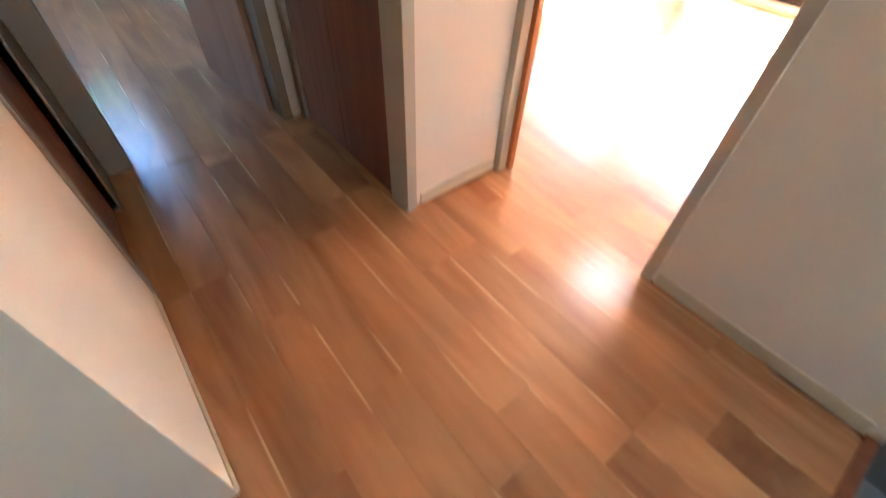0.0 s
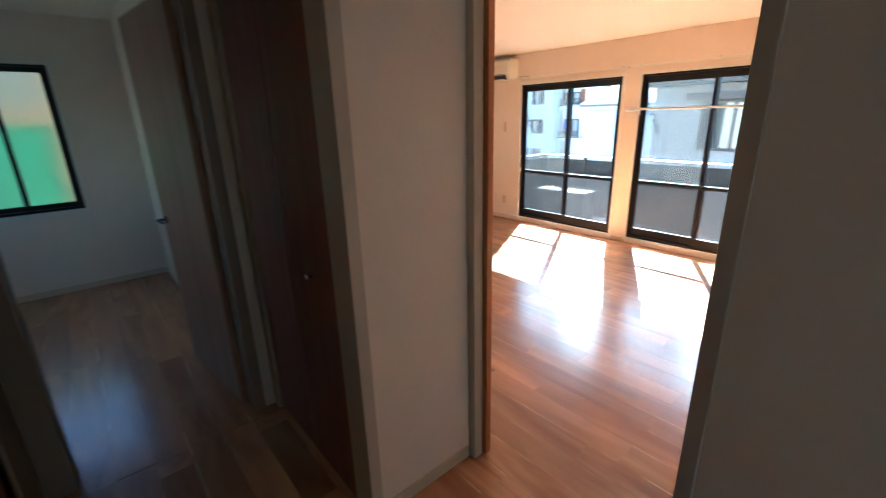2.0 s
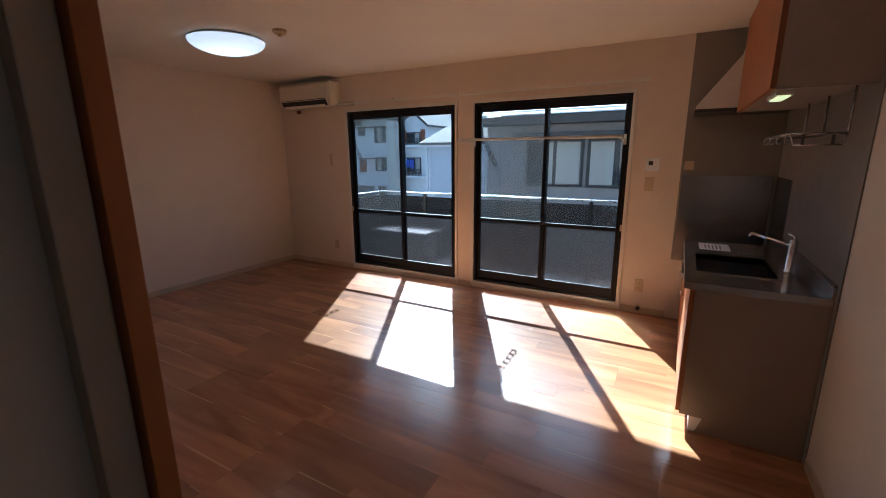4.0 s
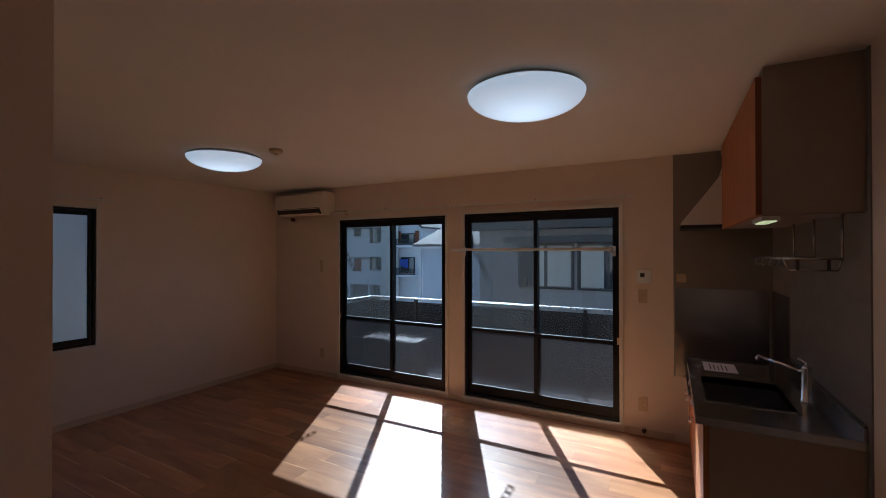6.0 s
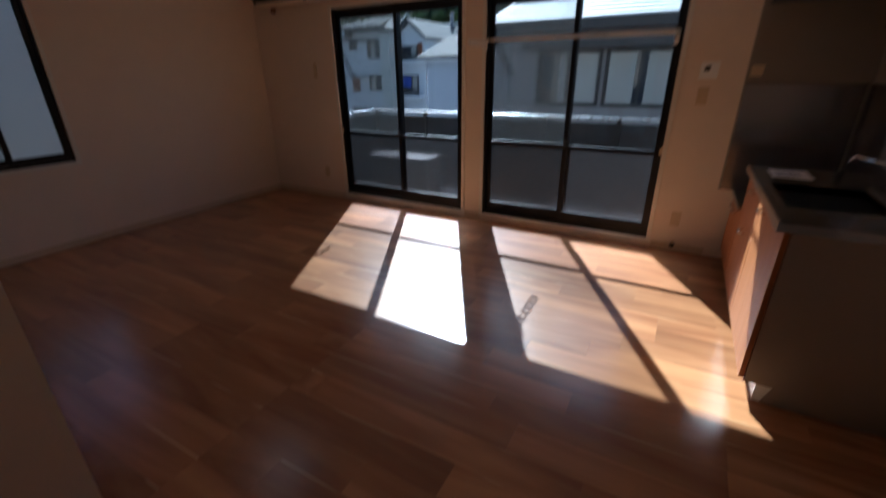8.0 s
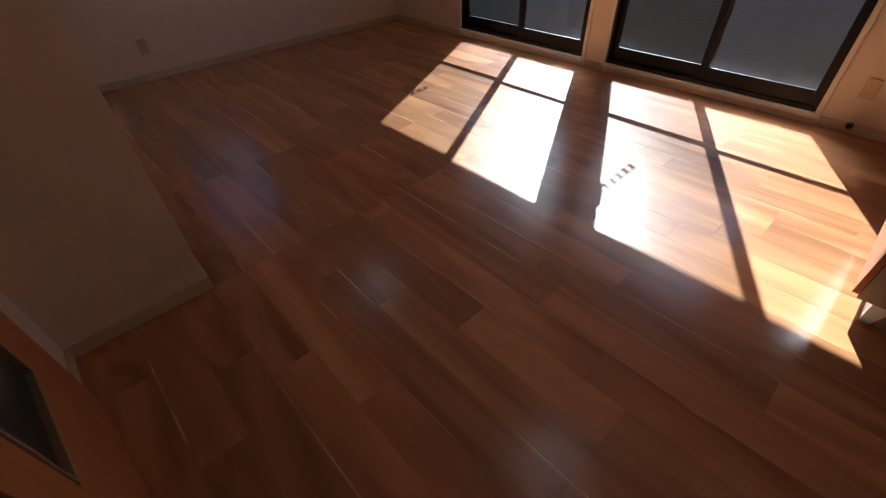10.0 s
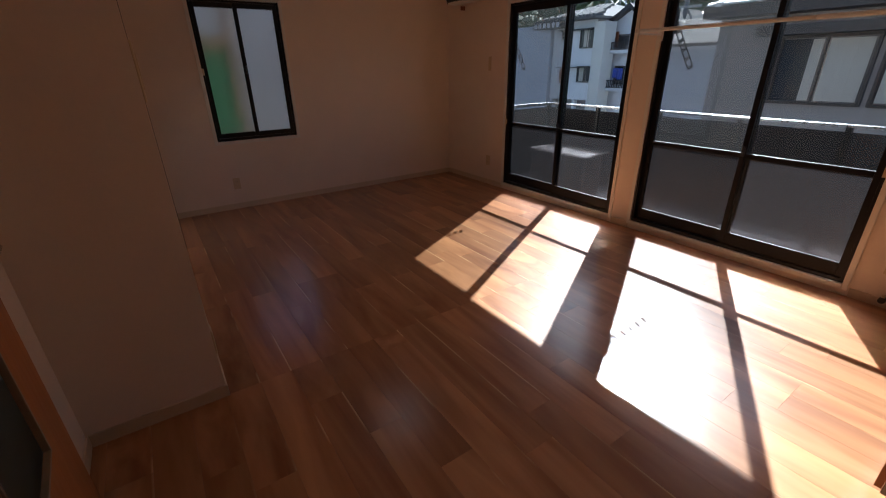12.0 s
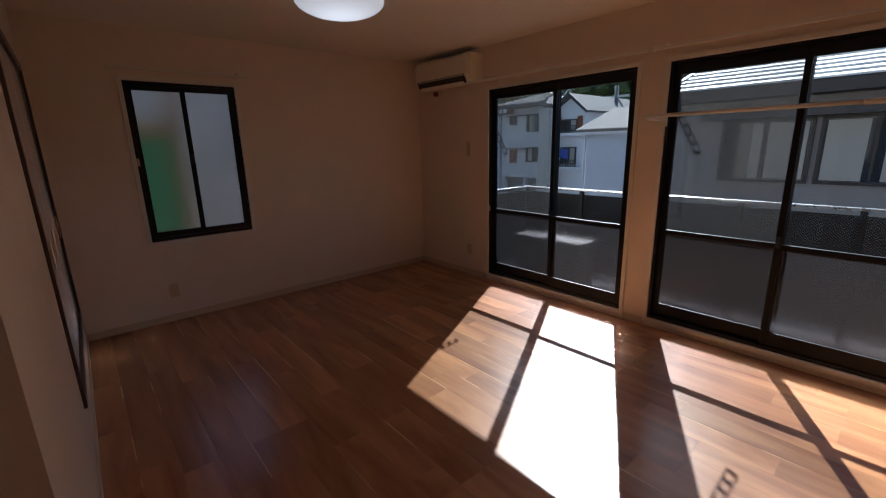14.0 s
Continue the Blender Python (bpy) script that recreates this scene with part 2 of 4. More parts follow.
CARCASE = material("beige_melamine", (0.33, 0.26, 0.205), 0.4, grain=0.03)
PAPER = material("paper", (0.8, 0.8, 0.8), 0.8)
LAMP = glowing("lamp_diffuser", (0.98, 0.99, 0.95), 0.28, 0.3)
STRIP = glowing("kitchen_strip_light", (1.0, 0.95, 0.4), 0.17)
CONCRETE = material("balcony_concrete", (0.22, 0.215, 0.21), 0.85, grain=0.15, scale=8, bump=0.3)
RAIL = material("brushed_rail", (0.4, 0.41, 0.43), 0.28, metal=1.0)
MESH_DARK = material("dark_rail_panel", (0.013, 0.013, 0.015), 0.6, grain=0.1, specular=0.1)


def perforated(name, base, cell):
    """Sheet metal with rows of round holes."""
    m = base.copy()
    m.name = name
    n, l = m.node_tree.nodes, m.node_tree.links
    tc, sep, comb, vor, cmp = n.new("ShaderNodeTexCoord"), n.new("ShaderNodeSeparateXYZ"), n.new("ShaderNodeCombineXYZ"), n.new("ShaderNodeTexVoronoi"), n.new("ShaderNodeMath")
    l.new(tc.outputs["Object"], sep.inputs[0]), l.new(sep.outputs["Y"], comb.inputs["X"]), l.new(sep.outputs["Z"], comb.inputs["Y"])
    rot = n.new("ShaderNodeMapping")
    rot.inputs["Rotation"].default_value = (0, 0, radians(45))
    l.new(comb.outputs[0], rot.inputs["Vector"]), l.new(rot.outputs[0], vor.inputs["Vector"])
    vor.voronoi_dimensions = "2D"
    vor.inputs["Scale"].default_value, vor.inputs["Randomness"].default_value = 1 / cell, 0.0
    cmp.operation = "LESS_THAN"
    cmp.inputs[1].default_value = 0.17
    l.new(vor.outputs["Distance"], cmp.inputs[0])
    mx, t = n.new("ShaderNodeMixShader"), n.new("ShaderNodeBsdfTransparent")
    l.new(cmp.outputs[0], mx.inputs["Fac"]), l.new(n["Principled BSDF"].outputs[0], mx.inputs[1]), l.new(t.outputs[0], mx.inputs[2])
    l.new(mx.outputs[0], n["Material Output"].inputs["Surface"])
    return m


MESH_HOLES = perforated("perforated_rail_panel", MESH_DARK, 0.015)
METAL_PALE = material("painted_unit_metal", (0.62, 0.6, 0.55), 0.45, grain=0.05)
TILE_GREY = material("entrance_floor", (0.16, 0.155, 0.15), 0.6, grain=0.15, scale=30)

# ---- building blocks ----
def box(bm, x0, y0, z0, x1, y1, z1):
    v = [bm.verts.new((x, y, z)) for x in (x0, x1) for y in (y0, y1) for z in (z0, z1)]
    for f in ((0, 1, 3, 2), (4, 6, 7, 5), (0, 4, 5, 1), (2, 3, 7, 6), (0, 2, 6, 4), (1, 5, 7, 3)):
        bm.faces.new([v[i] for i in f])
    return v


def boxes(*list_of_boxes, bevel=0.0):
    bm = bmesh.new()
    for b in list_of_boxes:
        x0, y0, z0, x1, y1, z1 = b
        box(bm, min(x0, x1), min(y0, y1), min(z0, z1), max(x0, x1), max(y0, y1), max(z0, z1))
    if bevel:
        bmesh.ops.bevel(bm, geom=bm.edges[:], offset=bevel, segments=2, affect="EDGES", profile=0.6)
    return bm


def tube(bm, a, b, r, sides=12, r2=None):
    a, b = Vector(a), Vector(b)
    q = (b - a).to_track_quat("Z", "Y").to_matrix().to_4x4()
    made = bmesh.ops.create_cone(bm, cap_ends=True, segments=sides, radius1=r, radius2=r if r2 is None else r2, depth=(b - a).length, matrix=Matrix.Translation((a + b) / 2) @ q)
    for v in made["verts"]:
        for f in v.link_faces:
            f.smooth = len(f.verts) == 4
    return bm


def tubes(points, r, sides=10):
    bm = bmesh.new()
    for a, b in zip(points, points[1:]):
        tube(bm, a, b, r, sides)
    for p in points[1:-1]:
        made = bmesh.ops.create_uvsphere(bm, u_segments=sides, v_segments=6, radius=r, matrix=Matrix.Translation(p))
        for v in made["verts"]:
            for f in v.link_faces:
                f.smooth = True
    return bm


def turned(profile, sides=48):
    """A surface of revolution about z from (radius, height) pairs."""
    bm = bmesh.new()
    rings = [[bm.verts.new((r * math.cos(2 * math.pi * i / sides), r * math.sin(2 * math.pi * i / sides), z)) for i in range(sides)] for r, z in profile]
    for a, b in zip(rings, rings[1:]):
        for i in range(sides):
            bm.faces.new((a[i], a[(i + 1) % sides], b[(i + 1) % sides], b[i])).smooth = True
    bm.faces.new(rings[0][::-1]), bm.faces.new(rings[-1])
    return bm


def prism(points, axis, lo, hi):
    """A flat outline pushed along an axis."""
    bm = bmesh.new()
    def at(p, d):
        return {"x": (d, p[0], p[1]), "y": (p[0], d, p[1]), "z": (p[0], p[1], d)}[axis]
    a, b = [bm.verts.new(at(p, lo)) for p in points], [bm.verts.new(at(p, hi)) for p in points]
    bm.faces.new(a[::-1]), bm.faces.new(b)
    for i in range(len(points)):
        j = (i + 1) % len(points)
        bm.faces.new((a[i], a[j], b[j], b[i]))
    return bm


def part(name, bm, mat, parent=None, label=""):
    bmesh.ops.recalc_face_normals(bm, faces=bm.faces[:])
    me = bpy.data.meshes.new(name)
    bm.to_mesh(me)
    bm.free()
    me.materials.append(mat)
    ob = new(name, me)
    if parent is not None:
        ob.parent = parent
    if label:
        ob["label"] = label
    return ob


def thing(name, label, category, group="", kind="", at=(0, 0, 0)):
    ob = tagged(new(name), label, category, group, kind)
    ob.location = at
    return ob


def structure(name, bm, mat, label, category="wall"):
    return tagged(part(name, bm, mat), label, category, kind="structure")


# ---- the shell ----
H = 2.40
E_, N_, S_, W_ = 5.35, 5.35, -0.14, 1.906


def wall_run(axis, near, far, lo, hi, openings, top=H, bottom=-0.1):
    """Boxes of a wall that runs along y (axis x) or x (axis y), with openings (from, to, sill, head)."""
    out = []
    def add(a, b, z0, z1):
        if b - a > 1e-4 and z1 - z0 > 1e-4:
            out.append((near, a, z0, far, b, z1) if axis == "x" else (a, near, z0, b, far, z1))
    at = lo
    for a, b, sill, head in sorted(openings):
        add(at, a, bottom, top)
        add(a, b, bottom, sill)
        add(a, b, head, top)
        at = b
    add(at, hi, bottom, top)
    return out


WIN_L, WIN_R = (2.700, 4.205, 0.074, 1.988), (0.955, 2.470, 0.074, 1.988)
NB = 5.50
WIN_N, WIN_B = (2.455, 3.264, 0.718, 2.005), (-0.56, 0.245, 0.815, 2.12)
structure("wall_east", boxes(*wall_run("x", E_, E_ + 0.10, -1.9, N_ + 0.16, [WIN_L, WIN_R])), WALLPAPER, "cream wallpapered outer wall with two tall balcony windows")
structure("wall_north", boxes(*wall_run("y", N_, N_ + 0.16, 0.83, E_, [WIN_N])), WALLPAPER, "cream wallpapered outer wall with a frosted window")
structure("wall_bedroom_north", boxes(*wall_run("y", NB, NB + 0.16, -2.2, 0.83, [WIN_B], top=2.6)), WALLPAPER, "pale outer bedroom wall with a frosted window")
structure("wall_south", boxes((1.50, S_ - 0.12, -0.1, E_, S_, H)), WALLPAPER, "cream wallpapered wall behind the kitchen unit")
structure("wall_west", boxes(*wall_run("x", W_ - 0.08, W_, 2.275, N_, [(3.60, 5.05, 0.34, 1.98)])), WALLPAPER, "cream wallpapered wall with a closet opening")
structure("wall_wing", boxes((1.39, 2.275, -0.1, W_ - 0.08, 2.355, H)), WALLPAPER, "short cream wallpapered return beside the doorway")
structure("wall_alcove", boxes((1.30, 1.38, -0.1, 1.39, N_, H)), WALLPAPER, "narrow cream wall behind the open door")
structure("wall_pier", boxes((0.885, 1.285, -0.1, 1.43, 1.38, H)), WALLPAPER, "short cream wallpapered pier between hall closet and doorway")
structure("wall_hall_east", boxes(*wall_run("x", 1.425, 1.50, -1.9, 1.285, [(0.375, 1.285, -0.1, 2.08)])), WALLPAPER, "cream wallpapered hall wall with the living room doorway")
structure("wall_hall_west", boxes(*wall_run("x", -0.28, -0.175, 0.61, 2.36, [(1.46, 2.05, -0.1, 2.1)])), WALLPAPER, "cream wallpapered hall wall with a brown door")
structure("wall_hall_return", boxes((-2.2, 0.61, -0.1, -0.28, 0.70, H)), WALLPAPER, "cream wallpapered wall that turns off the hall")
structure("wall_hall_far_west", boxes(*wall_run("x", -2.3, -2.2, -1.9, NB + 0.16, [(3.55, 4.35, 1.15, 1.95)], top=2.6, bottom=-0.3)), WALLPAPER, "plain cream wall that closes the flat")
# its opening is made up, to hold the hall's fill lamp
structure("wall_entrance", boxes(*wall_run("y", -2.0, -1.9, -2.2, 1.425, [(0.6, 1.3, 0.55, 1.85)], bottom=-0.3)), WALLPAPER, "plain cream wall behind the entrance")
structure("wall_bedroom_south", boxes(*wall_run("y", 2.36, 2.46, -2.2, 0.87, [(-0.06, 0.765, -0.1, 2.17)], top=2.6)), WALLPAPER, "cream wall with the bedroom doorway")
structure("wall_bedroom_east", boxes((0.80, 2.46, -0.1, 0.87, NB, 2.6)), WALLPAPER, "plain pale bedroom wall")
structure("wall_toilet", boxes((-1.3, 0.70, -0.1, -1.2, 2.36, H)), WALLPAPER, "plain wall behind the brown hall door")
structure("ceiling", boxes((-2.3, -2.0, H, 0.87, 2.46, H + 0.25), (0.87, -2.0, H, E_ + 0.16, N_ + 0.16, H + 0.25)), CEILING, "cream papered ceiling", "ceiling")
structure("ceiling_bedroom", boxes((-2.3, 2.46, 2.54, 0.87, NB + 0.16, 2.65)), CEILING, "pale papered bedroom ceiling", "ceiling")
floor = structure("floor", boxes((-2.2, -0.43, -0.12, E_, NB, -0.012)), GAP, "warm brown wooden floor of long glossy planks", "floor")
structure("entrance_floor", boxes((-2.2, -1.9, -0.3, 1.425, -0.47, -0.16)), TILE_GREY, "dark grey entrance floor below the hall", "floor")
structure("entrance_step", boxes((-2.2, -0.47, -0.3, 1.425, -0.43, 0.002), bevel=0.004), BROWN, "brown wooden step at the entrance", "step")
structure("entrance_skirting", boxes((1.425, -1.9, -0.3, 1.50, -0.43, -0.1), (1.414, -1.9, -0.16, 1.4248, -0.472, 0.05)), TILE_GREY, "dark grey skirting beside the entrance floor", "baseboard")

structure("window_6", boxes((-2.285, 3.55, 1.15, -2.279, 4.35, 1.95)), GLASS, "clear pane in the bedroom side wall", "window")
# unseen pane added to keep sky light out of the made-up opening
structure("unseen_pane", boxes((0.6, -1.955, 0.55, 1.3, -1.945, 1.85)), DOOR_GLASS, "unseen frosted pane added beside the entrance", "window")

# ---- baseboards ----
def baseboard(a, b, side, height=0.06, deep=0.009):
    """Along a wall from a to b; side: the way that it faces."""
    x0, y0 = min(a[0], b[0]), min(a[1], b[1])
    x1, y1 = max(a[0], b[0]), max(a[1], b[1])
    if side == "e": x1 = x0 + deep
    if side == "w": x0 = x1 - deep
    if side == "n": y1 = y0 + deep
    if side == "s": y0 = y1 - deep
    tagged(part("baseboard", boxes((x0, y0, 0, x1, y1, height), bevel=0.002), BASE), "beige vinyl baseboard along the wall", "baseboard", kind="structure")


baseboard((E_, 4.23), (E_, N_), "w")
baseboard((E_, 0.53), (E_, 0.915), "w")
baseboard((E_, 2.49), (E_, 2.665), "w")
baseboard((W_ + 0.01, N_), (E_ - 0.01, N_), "s")
baseboard((W_, 2.275), (W_, N_ - 0.01), "e")
baseboard((1.40, 2.275), (W_ + 0.009, 2.275), "s")
baseboard((1.39, 1.39), (1.39, 2.265), "e")
baseboard((1.51, S_), (3.54, S_), "n")
baseboard((0.94, 1.285), (1.405, 1.285), "s")
baseboard((1.425, -0.42), (1.425, 0.33), "w")
baseboard((-0.175, 0.615), (-0.175, 1.41), "e", 0.05, 0.006)
baseboard((-2.1, NB), (0.79, NB), "s")
baseboard((0.80, 2.48), (0.80, NB - 0.01), "w")

# ---- windows ----
def sliding_window(name, label, mid, width, sill, head, lower, handle_side, deep=0.062, frost=None):
    """A two-sash sliding window in the plane x = 0 that faces -x; y runs along it."""
    top = thing(name, label, "window", kind="structure")
    h, w = head - sill, width
    f = 0.02
    part("window_frame", boxes((0, -w / 2, 0, deep, -w / 2 + f, h), (0, w / 2 - f, 0, deep, w / 2, h), (0, -w / 2 + f, h - f, deep, w / 2 - f, h), (0, -w / 2 + f, 0, deep, w / 2 - f, f + 0.008), bevel=0.002), BLACK, top)
    for i, (y0, y1, x) in enumerate(((mid - 0.02, w / 2 - f, 0.040), (-w / 2 + f, mid + 0.02, 0.012))):
        s, z0, z1 = 0.036, f + 0.008, h - f
        rails = [(x, y0, z0, x + 0.024, y0 + s, z1), (x, y1 - s, z0, x + 0.024, y1, z1), (x, y0 + s, z1 - (0.07 if lower else 0.045), x + 0.024, y1 - s, z1), (x, y0 + s, z0, x + 0.024, y1 - s, z0 + (0.095 if lower else 0.045))]
        if lower:
            rails.append((x, y0 + s, lower - 0.017, x + 0.024, y1 - s, lower + 0.017))
        sash = part("sash", boxes(*rails, bevel=0.0025), BLACK, top)
        pane_boxes = [(z0 + 0.04, lower - 0.012, FROST, "obscure_pane"), (lower + 0.012, z1 - 0.06, GLASS, "pane")] if lower else [(z0 + 0.03, z1 - 0.03, frost, "pane")]
        for a, b, mat, pname in pane_boxes:
            part(pname, boxes((x + 0.010, y0 + s - 0.006, a, x + 0.014, y1 - s + 0.006, b)), mat, sash).visible_shadow = mat is not FROST
    if lower:
        y0, y1, z0, z1, x = mid - 0.02, w / 2 - f, f + 0.008, h - f, 0.070
        net_frame = part("screen_frame", boxes((x, y0, z0, x + 0.014, y0 + 0.022, z1), (x, y1 - 0.022, z0, x + 0.014, y1, z1), (x, y0 + 0.022, z1 - 0.03, x + 0.014, y1 - 0.022, z1), (x, y0 + 0.022, z0, x + 0.014, y1 - 0.022, z0 + 0.03), (x, y0 + 0.022, lower - 0.01, x + 0.014, y1 - 0.022, lower + 0.01), bevel=0.002), BLACK, top)
        part("insect_screen", boxes((x + 0.006, y0 + 0.016, z0 + 0.02, x + 0.0075, y1 - 0.016, z1 - 0.02)), SCREEN, net_frame, "fine grey insect netting")
    lock = part("crescent_lock", boxes((-0.012, -0.012, -0.035, 0.012, 0.012, 0.035), (-0.026, -0.006, -0.004, -0.010, 0.006, 0.04), bevel=0.003), DARK, top)
    lock.location = (0.010, mid + 0.003, (lower or h / 2) + 0.03)
    if handle_side:
        pull = part("latch", boxes((-0.004, -0.012, -0.03, 0.004, 0.012, 0.03), bevel=0.002), CREAM, top)
        pull.location = (0.0, handle_side * (w / 2 - 0.008), (lower or h / 2) + 0.02)
    return top


def casing_round(name, label, y0, y1, z0, z1, x, wide=0.032, proud=0.012, matrix=None, sill=True):
    b = [(x - proud, y0 - wide, z0 - wide, x, y0, z1 + wide), (x - proud, y1, z0 - wide, x, y1 + wide, z1 + wide), (x - proud, y0, z1, x, y1, z1 + wide)]
    if sill:
        b.append((x - proud - 0.006, y0, z0 - wide, x, y1, z0))
    bm = boxes(*b, bevel=0.002)
    if matrix:
        bmesh.ops.transform(bm, matrix=matrix, verts=bm.verts[:])
    return tagged(part(name, bm, TRIM), label, "trim", kind="structure")


for nm, (y0, y1, z0, z1), mid in (("window_1", WIN_L, 3.43), ("window_2", WIN_R, 1.713)):
    win = sliding_window(nm, "tall black aluminium sliding balcony window with frosted lower panes", mid - (y0 + y1) / 2, y1 - y0, z0, z1, 0.775 - z0, 1 if nm == "window_1" else -1)
    win.location = (E_ + 0.004, (y0 + y1) / 2, z0)
    casing_round("trim", "cream wooden trim round the balcony window", y0, y1, z0, z1, E_)
TO_NORTH = Matrix.Rotation(radians(90), 4, "Z")
for nm, (x0, x1, z0, z1), mid, yn in (("window_3", WIN_N, 0.0, N_), ("window_4", WIN_B, 0.0, NB)):
    win = sliding_window(nm, "black aluminium sliding window with frosted glass", mid, x1 - x0, z0, z1, 0, 1, frost=FROST_SMALL)
    win.matrix_basis = Matrix.Translation(((x0 + x1) / 2, yn + 0.004, z0)) @ TO_NORTH
    casing_round("trim", "cream wooden trim round the frosted window", -x1, -x0, z0, z1, yn, matrix=TO_NORTH)

# ---- doors and casings ----
def frame_set(name, label, pieces, mat=CASING_SHADED):
    return tagged(part(name, boxes(*pieces, bevel=0.003), mat), label, "door frame", kind="structure")


frame_set("door_frame", "beige door frame of the living room doorway", [(1.41, 1.243, 0, 1.461, 1.284, 2.08), (1.41, 0.345, 0, 1.506, 0.39, 2.08), (1.41, 0.39, 2.04, 1.461, 1.243, 2.08)], CASING_PALE)
frame_set("door_frame", "grey-brown frame of the bedroom doorway, darkened for shade", [(-0.164, 2.335, 0, -0.055, 2.475, 2.21), (0.735, 2.335, 0, 0.79, 2.475, 2.21), (-0.055, 2.335, 2.165, 0.735, 2.475, 2.21)])
frame_set("door_frame", "beige frame of the hall closet", [(0.855, 1.262, 0, 0.905, 1.40, 2.2), (0.845, 2.275, 0, 0.89, 2.334, 2.2), (0.855, 1.40, 2.16, 0.905, 2.275, 2.2)], CASING_PALE)
frame_set("door_frame", "grey-brown frame of the brown hall door, darkened for shade", [(-0.29, 1.42, 0, -0.165, 1.46, 2.14), (-0.29, 2.05, 0, -0.165, 2.333, 2.14), (-0.29, 1.46, 2.1, -0.165, 2.05, 2.14)])

# living room door, open against the alcove
living_door = thing("door_1", "orange wooden door with a frosted glass panel, standing open", "door", kind="structure")
D = 0.036
part("leaf", boxes((0, 0, 0.008, D, 0.14, 2.03), (0, 0.52, 0.008, D, 0.76, 2.03), (0, 0.14, 1.84, D, 0.52, 2.03), (0, 0.14, 0.008, D, 0.52, 0.44), bevel=0.002), ORANGE, living_door)
part("glass_panel", boxes((0.012, 0.13, 0.43, 0.024, 0.53, 1.85)), DOOR_GLASS, living_door)
part("glass_bead", boxes((-0.004, 0.14, 0.44, 0.04, 0.152, 1.84), (-0.004, 0.508, 0.44, 0.04, 0.52, 1.84), (-0.004, 0.152, 1.828, 0.04, 0.508, 1.84), (-0.004, 0.152, 0.44, 0.04, 0.508, 0.452), bevel=0.002), CASING_SHADED, living_door)
def lever(parent, x, y, z, out, along, mat=None):
    bm = boxes((min(x, x + out * 0.012), y - 0.022, z - 0.022, max(x, x + out * 0.012), y + 0.022, z + 0.022), bevel=0.004)
    tube(bm, (x, y, z), (x + out * 0.05, y, z), 0.009)
    tube(bm, (x + out * 0.05, y - along * 0.008, z), (x + out * 0.05, y + along * 0.11, z), 0.008)
    return part("door_handle", bm, mat or CHROME, parent)
lever(living_door, 0.0, 0.70, 0.98, -1, -1)
lever(living_door, D, 0.70, 0.98, 1, -1)
living_door.matrix_basis = pose(1.466, 1.223, 0, 0, 0, 5.0)

# bedroom door, half open
bed_door = thing("door_2", "greyish brown wooden door with a lever handle, standing open", "door", kind="structure")
part("leaf", boxes((0, 0, 0.008, D, 0.765, 2.155), bevel=0.002), WALNUT, bed_door)
lever(bed_door, 0.0, 0.70, 1.02, -1, -1, DARK)
lever(bed_door, D, 0.70, 1.02, 1, -1, DARK)
bed_door.matrix_basis = pose(0.733, 2.475, 0, 0, 0, 7.0)
bed_door.matrix_basis = bed_door.matrix_basis @ pose(-D, 0, 0)

# hall closet with folding doors
closet = thing("door_3", "dark brown folding closet doors, closed", "door", kind="structure")
for y0, y1 in ((1.403, 1.837), (1.841, 2.272)):
    part("leaf", boxes((0.866, y0, 0.012, 0.888, y1, 2.155), bevel=0.002), BROWN, closet)
knob = part("knob", turned([(0.006, 0), (0.006, 0.012), (0.013, 0.016), (0.013, 0.024), (0.006, 0.027)], 16), CHROME, closet)
knob.matrix_basis = pose(0.866, 1.613, 0.998, 0, -90, 0)

toilet_door = thing("door_4", "dark brown hall door, closed in its frame", "door", kind="structure")
part("leaf", boxes((-0.235, 1.463, 0.008, -0.20, 2.047, 2.098), bevel=0.002), BROWN, toilet_door)

# closet of the living room
frame_set("trim", "dark brown frame round the living room closet", [(W_ - 0.08, 3.555, 0.295, W_ + 0.014, 3.60, 2.025), (W_ - 0.08, 5.05, 0.295, W_ + 0.014, 5.095, 2.025), (W_ - 0.08, 3.60, 1.98, W_ + 0.014, 5.05, 2.025), (W_ - 0.08, 3.60, 0.295, W_ + 0.014, 5.05, 0.34)], material("dark_closet_frame", (0.06, 0.035, 0.022), 0.4, grain=0.1))
GLOSS_WHITE = material("glossy_white_panel", (0.78, 0.76, 0.72), 0.12, grain=0.03)
room_closet = thing("door_5", "white glossy folding closet doors, closed", "door", kind="structure")
for i in range(4):
    y0 = 3.603 + i * 0.362
    part("leaf", boxes((W_ - 0.03, y0, 0.343, W_ - 0.003, y0 + 0.358, 1.977), bevel=0.003), GLOSS_WHITE, room_closet)
    bm = boxes((W_ - 0.003, y0 + 0.30, 0.9, W_ + 0.010, y0 + 0.31, 1.05), bevel=0.002)
    part("pull", bm, CHROME, room_closet)

# ---- living room things ----
GAP_SHADOW = material("lamp_gap_shadow", (0.3, 0.3, 0.3), 0.5)
